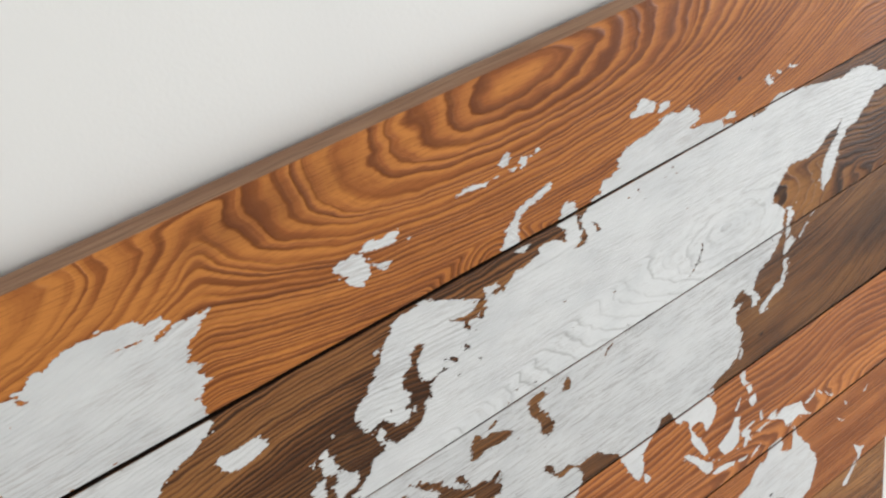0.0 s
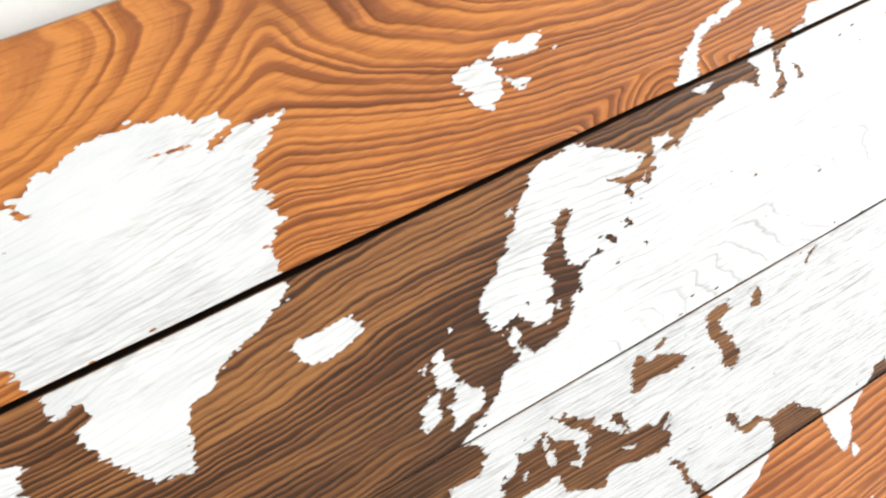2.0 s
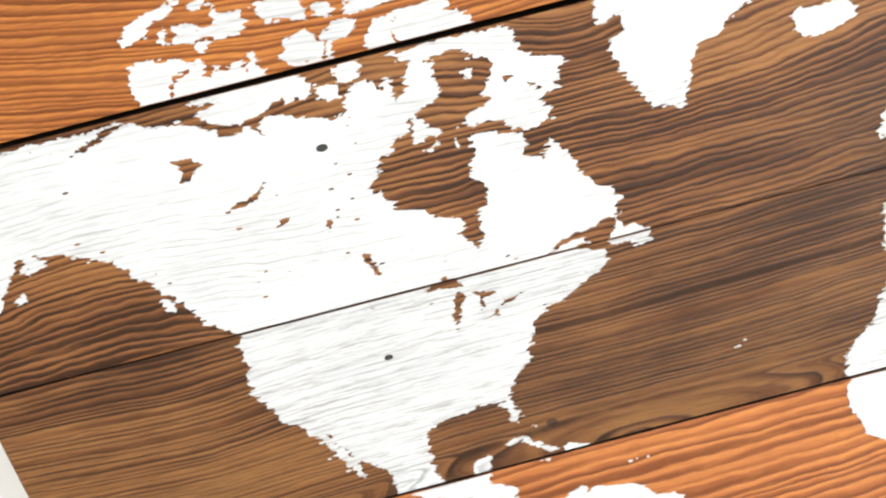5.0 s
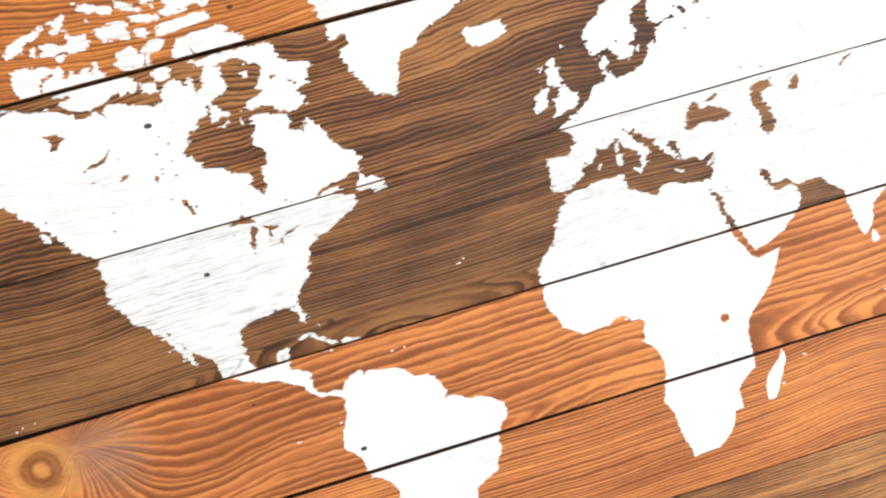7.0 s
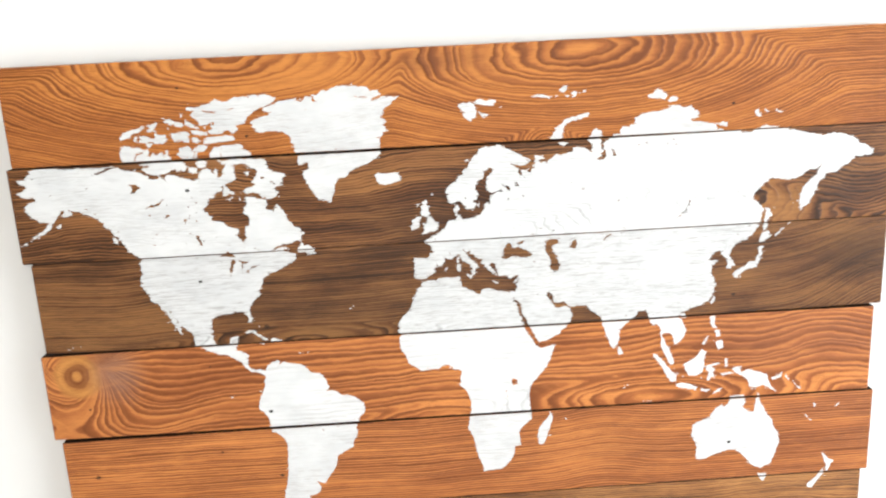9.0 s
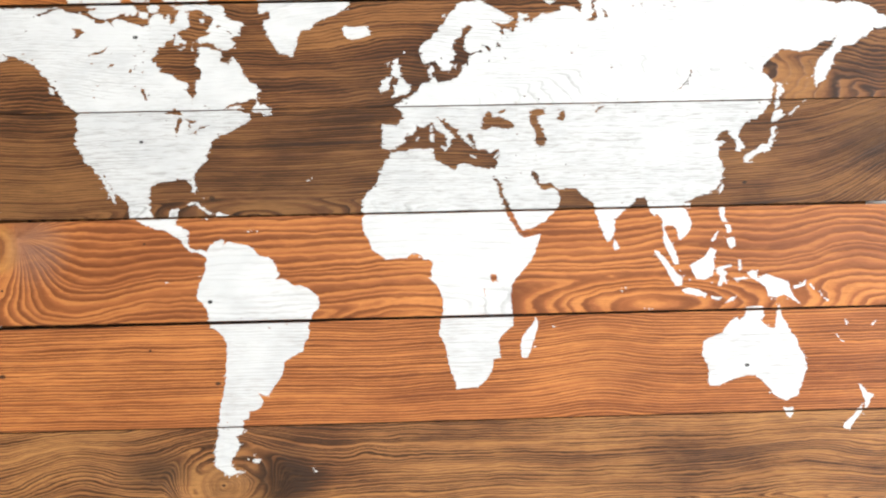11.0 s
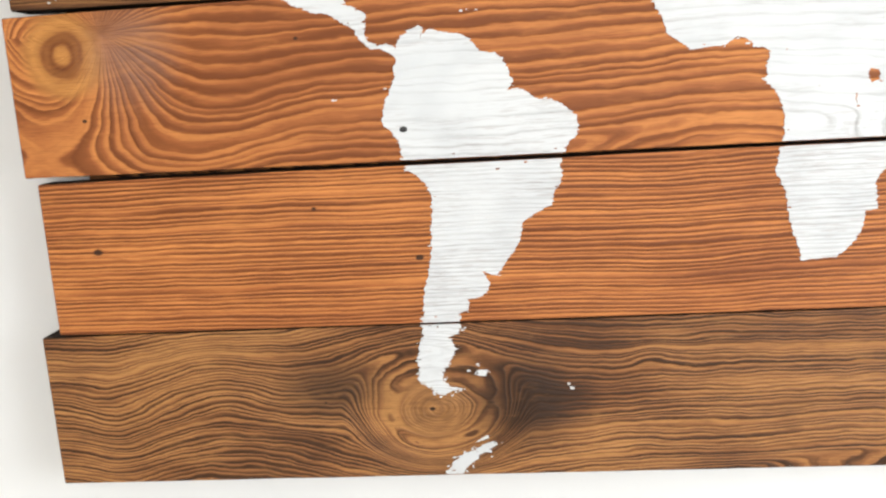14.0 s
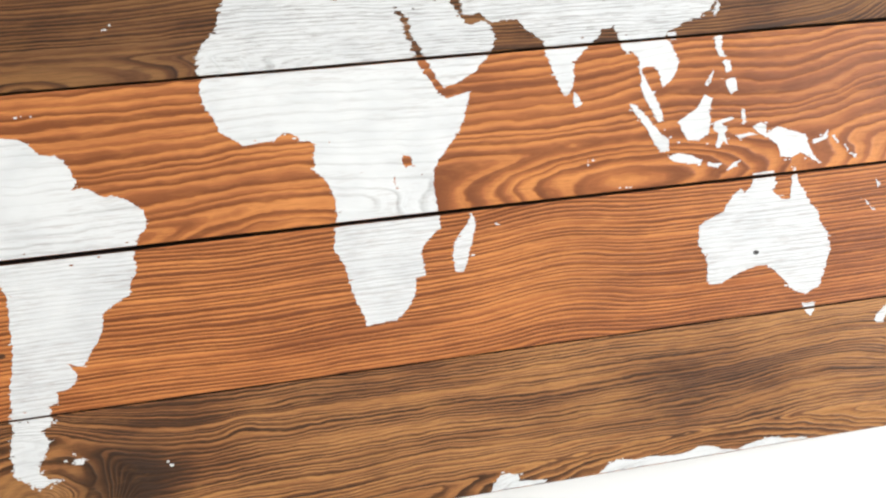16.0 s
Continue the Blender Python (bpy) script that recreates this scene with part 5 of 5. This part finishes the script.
coast(SEA, [(38.9, 59.9), (39.8, 59.8), (39.3, 59.4)])  # lake
coast(SEA, [(14.4, 60.3), (14.6, 59.8), (13.9, 59.6)])  # vanern
coast(SEA, [(74.0, 71.3), (74.5, 70.0), (74.8, 68.8), (75.7, 67.8), (74.4, 66.9), (71.7, 66.9), (71.3, 67.1), (73.8, 67.5), (74.1, 68.6), (73.5, 69.8), (72.9, 71.0)])  # ob gulf
coast(SEA, [(77.3, 69.1), (78.8, 68.6), (80.1, 67.5), (78.7, 67.7)])  # ob gulf
coast(ISLE, [(11.4, 46.1), (13.2, 45.7), (14.1, 44.5), (16.5, 43.0), (18.4, 41.7), (18.9, 40.9), (17.7, 41.2), (17.8, 40.4), (16.8, 39.2), (15.9, 37.9), (14.9, 38.0), (15.8, 39.2), (16.0, 40.8), (14.6, 42.0), (12.9, 42.7), (11.2, 43.2)])  # italy
coast(ISLE, [(13.2, 39.2), (15.9, 38.5), (15.4, 37.5), (13.5, 38.4)])  # sicily
coast(ISLE, [(9.6, 44.4), (10.4, 44.2), (10.1, 42.8), (9.3, 42.7), (9.2, 43.6)])  # corsica
coast(ISLE, [(9.8, 42.4), (11.0, 42.0), (10.2, 40.0), (9.2, 40.2), (9.2, 41.9)])  # sardinia
coast(ISLE, [(3.9, 41.4), (4.7, 41.4), (4.0, 40.2), (3.5, 40.5)])  # islet
coast(ISLE, [(24.6, 36.5), (27.1, 35.9), (26.7, 35.4), (24.6, 36.0)])  # crete
coast(ISLE, [(34.0, 35.8), (35.9, 36.9), (35.8, 36.2), (34.2, 35.2)])  # cyprus
coast(ISLE, [(19.9, 58.9), (20.1, 58.5), (19.6, 57.7), (19.1, 58.0)])  # gotland


coast(LAND, [(36.0, 62.0), (78.0, 62.0), (86.0, 46.0), (70.0, 43.5), (57.0, 48.0), (47.0, 49.0), (36.0, 50.0)])  # inner steppe
coast(LAND, [(43.5, 41.5), (59.0, 41.5), (60.0, 50.0), (43.5, 51.0)])  # shores of the inland sea
coast(LAND, [(-120.0, 63.0), (-96.0, 60.0), (-92.0, 48.0), (-118.0, 48.0)])  # prairie

# Flecks where paint ran under the stencil, and nicks where it came off with it.
random.seed(5)
for kind, pts in [q for q in COASTS if q[0] == LAND]:
    for x, z in pts[::5]:
        if -0.262 < z < -0.195 and x < 0.0 or z < -0.280 and x < 0.0:
            r = random.uniform(0.00025, 0.00080)
            x, z = x + random.gauss(0, 0.0016), z + random.gauss(0, 0.0014)
            COASTS.append((SEA if random.random() < 0.25 else LAND, [(x + r * 1.2 * math.cos(k * 1.047 + r * 9e3), z + r * math.sin(k * 1.047 + r * 9e3)) for k in range(6)]))
for kind, pts in list(COASTS):
    for x, z in pts[::16]:
        if random.random() < 0.8:
            r = random.uniform(0.00018, 0.00065)
            x, z = x + random.gauss(0, 0.0014), z + random.gauss(0, 0.0008)
            COASTS.append((SEA if random.random() < 0.33 else LAND, [(x + r * 2.4 * math.cos(k * 1.047), z + r * math.sin(k * 1.047)) for k in range(6)]))
for fx, fz, fw in ((-0.38, 0.006, 0.018), (-0.072, 0.033, 0.008), (-0.209, -0.061, 0.001), (-0.13, -0.015, 0.008), (0.155, -0.112, 0.004), (0.225, -0.078, 0.006), (0.24, -0.095, 0.012), (0.30, -0.070, 0.02), (0.375, -0.088, 0.015)):
    for _ in range(3):
        x, z, r = fx + random.uniform(-1, 1) * fw, fz + random.uniform(-0.3, 0.3) * fw, random.uniform(0.0003, 0.0007)
        COASTS.append((LAND, [(x + r * 1.6 * math.cos(k * 1.047), z + r * math.sin(k * 1.047)) for k in range(6)]))


def plank_rim(i):
    """The flat front of plank i, inside its eased edges."""
    x0, x1 = ENDS[i]
    xs = [x0 + 0.0015 + (x1 - x0 - 0.003) * k / 60 for k in range(61)]
    return [(x, edge(i, x, -1) + (0.0005 if i < 5 else 0.0010)) for x in xs] + [(x, edge(i, x, 1) - 0.0005) for x in reversed(xs)]


def inside(px, pz, pts):
    """Which of the points lie in the outline (winding number)."""
    x, z = np.array(pts).T
    u, w = np.roll(x, -1), np.roll(z, -1)
    side = (u - x) * (pz[:, None] - z) - (px[:, None] - x) * (w - z)
    up = (z <= pz[:, None]) & (w > pz[:, None]) & (side > 0)
    down = (z > pz[:, None]) & (w <= pz[:, None]) & (side < 0)
    return (up.sum(1) - down.sum(1)) != 0


def painted_cells():
    """Cuts the planks' fronts by all outlines; gives the triangles that carry paint, plank by plank."""
    from mathutils.geometry import delaunay_2d_cdt
    rims = [plank_rim(i) for i in range(6)]
    co, edges = [], []
    for pts in rims + [q for _, q in COASTS]:
        k, n = len(co), len(pts)
        co += [Vector(q) for q in pts]
        edges += [(k + j, k + (j + 1) % n) for j in range(n)]
    v, _, f, _, _, _ = delaunay_2d_cdt(co, edges, [], 0, 1e-7)
    flat = np.array([(q.x, q.y) for q in v])
    mid = flat[np.array(f)].mean(1)
    has = np.zeros((3, len(f)), bool)
    for kind, pts in COASTS:
        lo, hi = np.min(pts, 0), np.max(pts, 0)
        near = np.nonzero(((mid > lo) & (mid < hi)).all(1))[0]
        if len(near):
            has[kind, near] |= inside(mid[near, 0], mid[near, 1], pts)
    painted = has[ISLE] | (has[LAND] & ~has[SEA])
    cells = []
    for rim in rims:
        own = painted & inside(mid[:, 0], mid[:, 1], rim)
        cells.append([tuple(f[k]) for k in np.nonzero(own)[0]])
    return v, cells


def islands(tris):
    """Groups triangles that hang together."""
    boss = {}

    def find(a):
        while boss.setdefault(a, a) != a:
            boss[a] = boss[boss[a]]
            a = boss[a]
        return a

    for t in tris:
        for b in t[1:]:
            boss[find(t[0])] = find(b)
    groups = {}
    for t in tris:
        groups.setdefault(find(t[0]), []).append(t)
    return list(groups.values())


PLACES = [("Alaska and Canada", -110, 62), ("the United States", -98, 38), ("Mexico", -95, 16), ("South America", -60, -8), ("South America", -65, -30), ("Patagonia", -70, -47),
          ("Greenland", -42, 77), ("Greenland", -44, 65), ("the Arctic islands", -95, 75), ("Baffin Island", -72, 68), ("Iceland", -18, 65), ("Great Britain", -2, 54), ("Svalbard", 18, 79),
          ("Siberia", 90, 62), ("northern Siberia", 105, 75), ("southern Europe and Asia", 70, 38), ("Africa", 18, 10), ("southern Africa", 24, -22), ("Madagascar", 47, -20), ("Arabia", 48, 17),
          ("India", 78, 15), ("Indochina", 103, 14), ("Indonesia", 115, -2), ("New Guinea", 141, -5), ("the Philippines", 122, 12), ("Japan", 138, 37), ("Australia", 134, -25), ("New Zealand", 172, -41), ("Antarctica", 40, -68), ("Antarctica", -60, -66)]


def place_name(x, z):
    """The part of the world that is painted nearest to this point."""
    return min(PLACES, key=lambda q: math.dist(project(q[1], q[2]), (x, z)))[0]


COAT, SKIN = 0.00030, 0.00010
flat, cells = painted_cells()
for i, tris in enumerate(cells):
    groups, flecks = [], []
    for group in islands(tris):
        area = sum(abs((flat[b] - flat[a]).cross(flat[c] - flat[a])) for a, b, c in group) / 2
        if area < 4e-6:
            flecks += group
        else:
            groups.append(group)
    for group in groups + [flecks]:
        ids = sorted({a for t in group for a in t})
        n, index = len(ids), {a: k for k, a in enumerate(ids)}
        verts = [(flat[a].x, -COAT, flat[a].y) for a in ids] + [(flat[a].x, SKIN, flat[a].y) for a in ids]
        faces, rim = [], {}
        for t in group:
            a, b, c = (index[k] for k in t)
            faces.append((a, b, c))
            for e in ((a, b), (b, c), (c, a)):
                rim[e] = True
        faces += [(b, a, a + n, b + n) for a, b in list(rim) if (b, a) not in rim]
        if group is flecks:
            tagged(part("paint_flecks", mesh("paint_flecks", verts, faces, PAINTS[i]), planks[i], "small stray flecks of white paint"), kind="stuff")
        else:
            part("painted_land", mesh("painted_land", verts, faces, PAINTS[i]), planks[i],
                 "white brushed paint shaped as " + place_name(sum(flat[a].x for a in ids) / n, sum(flat[a].y for a in ids) / n))
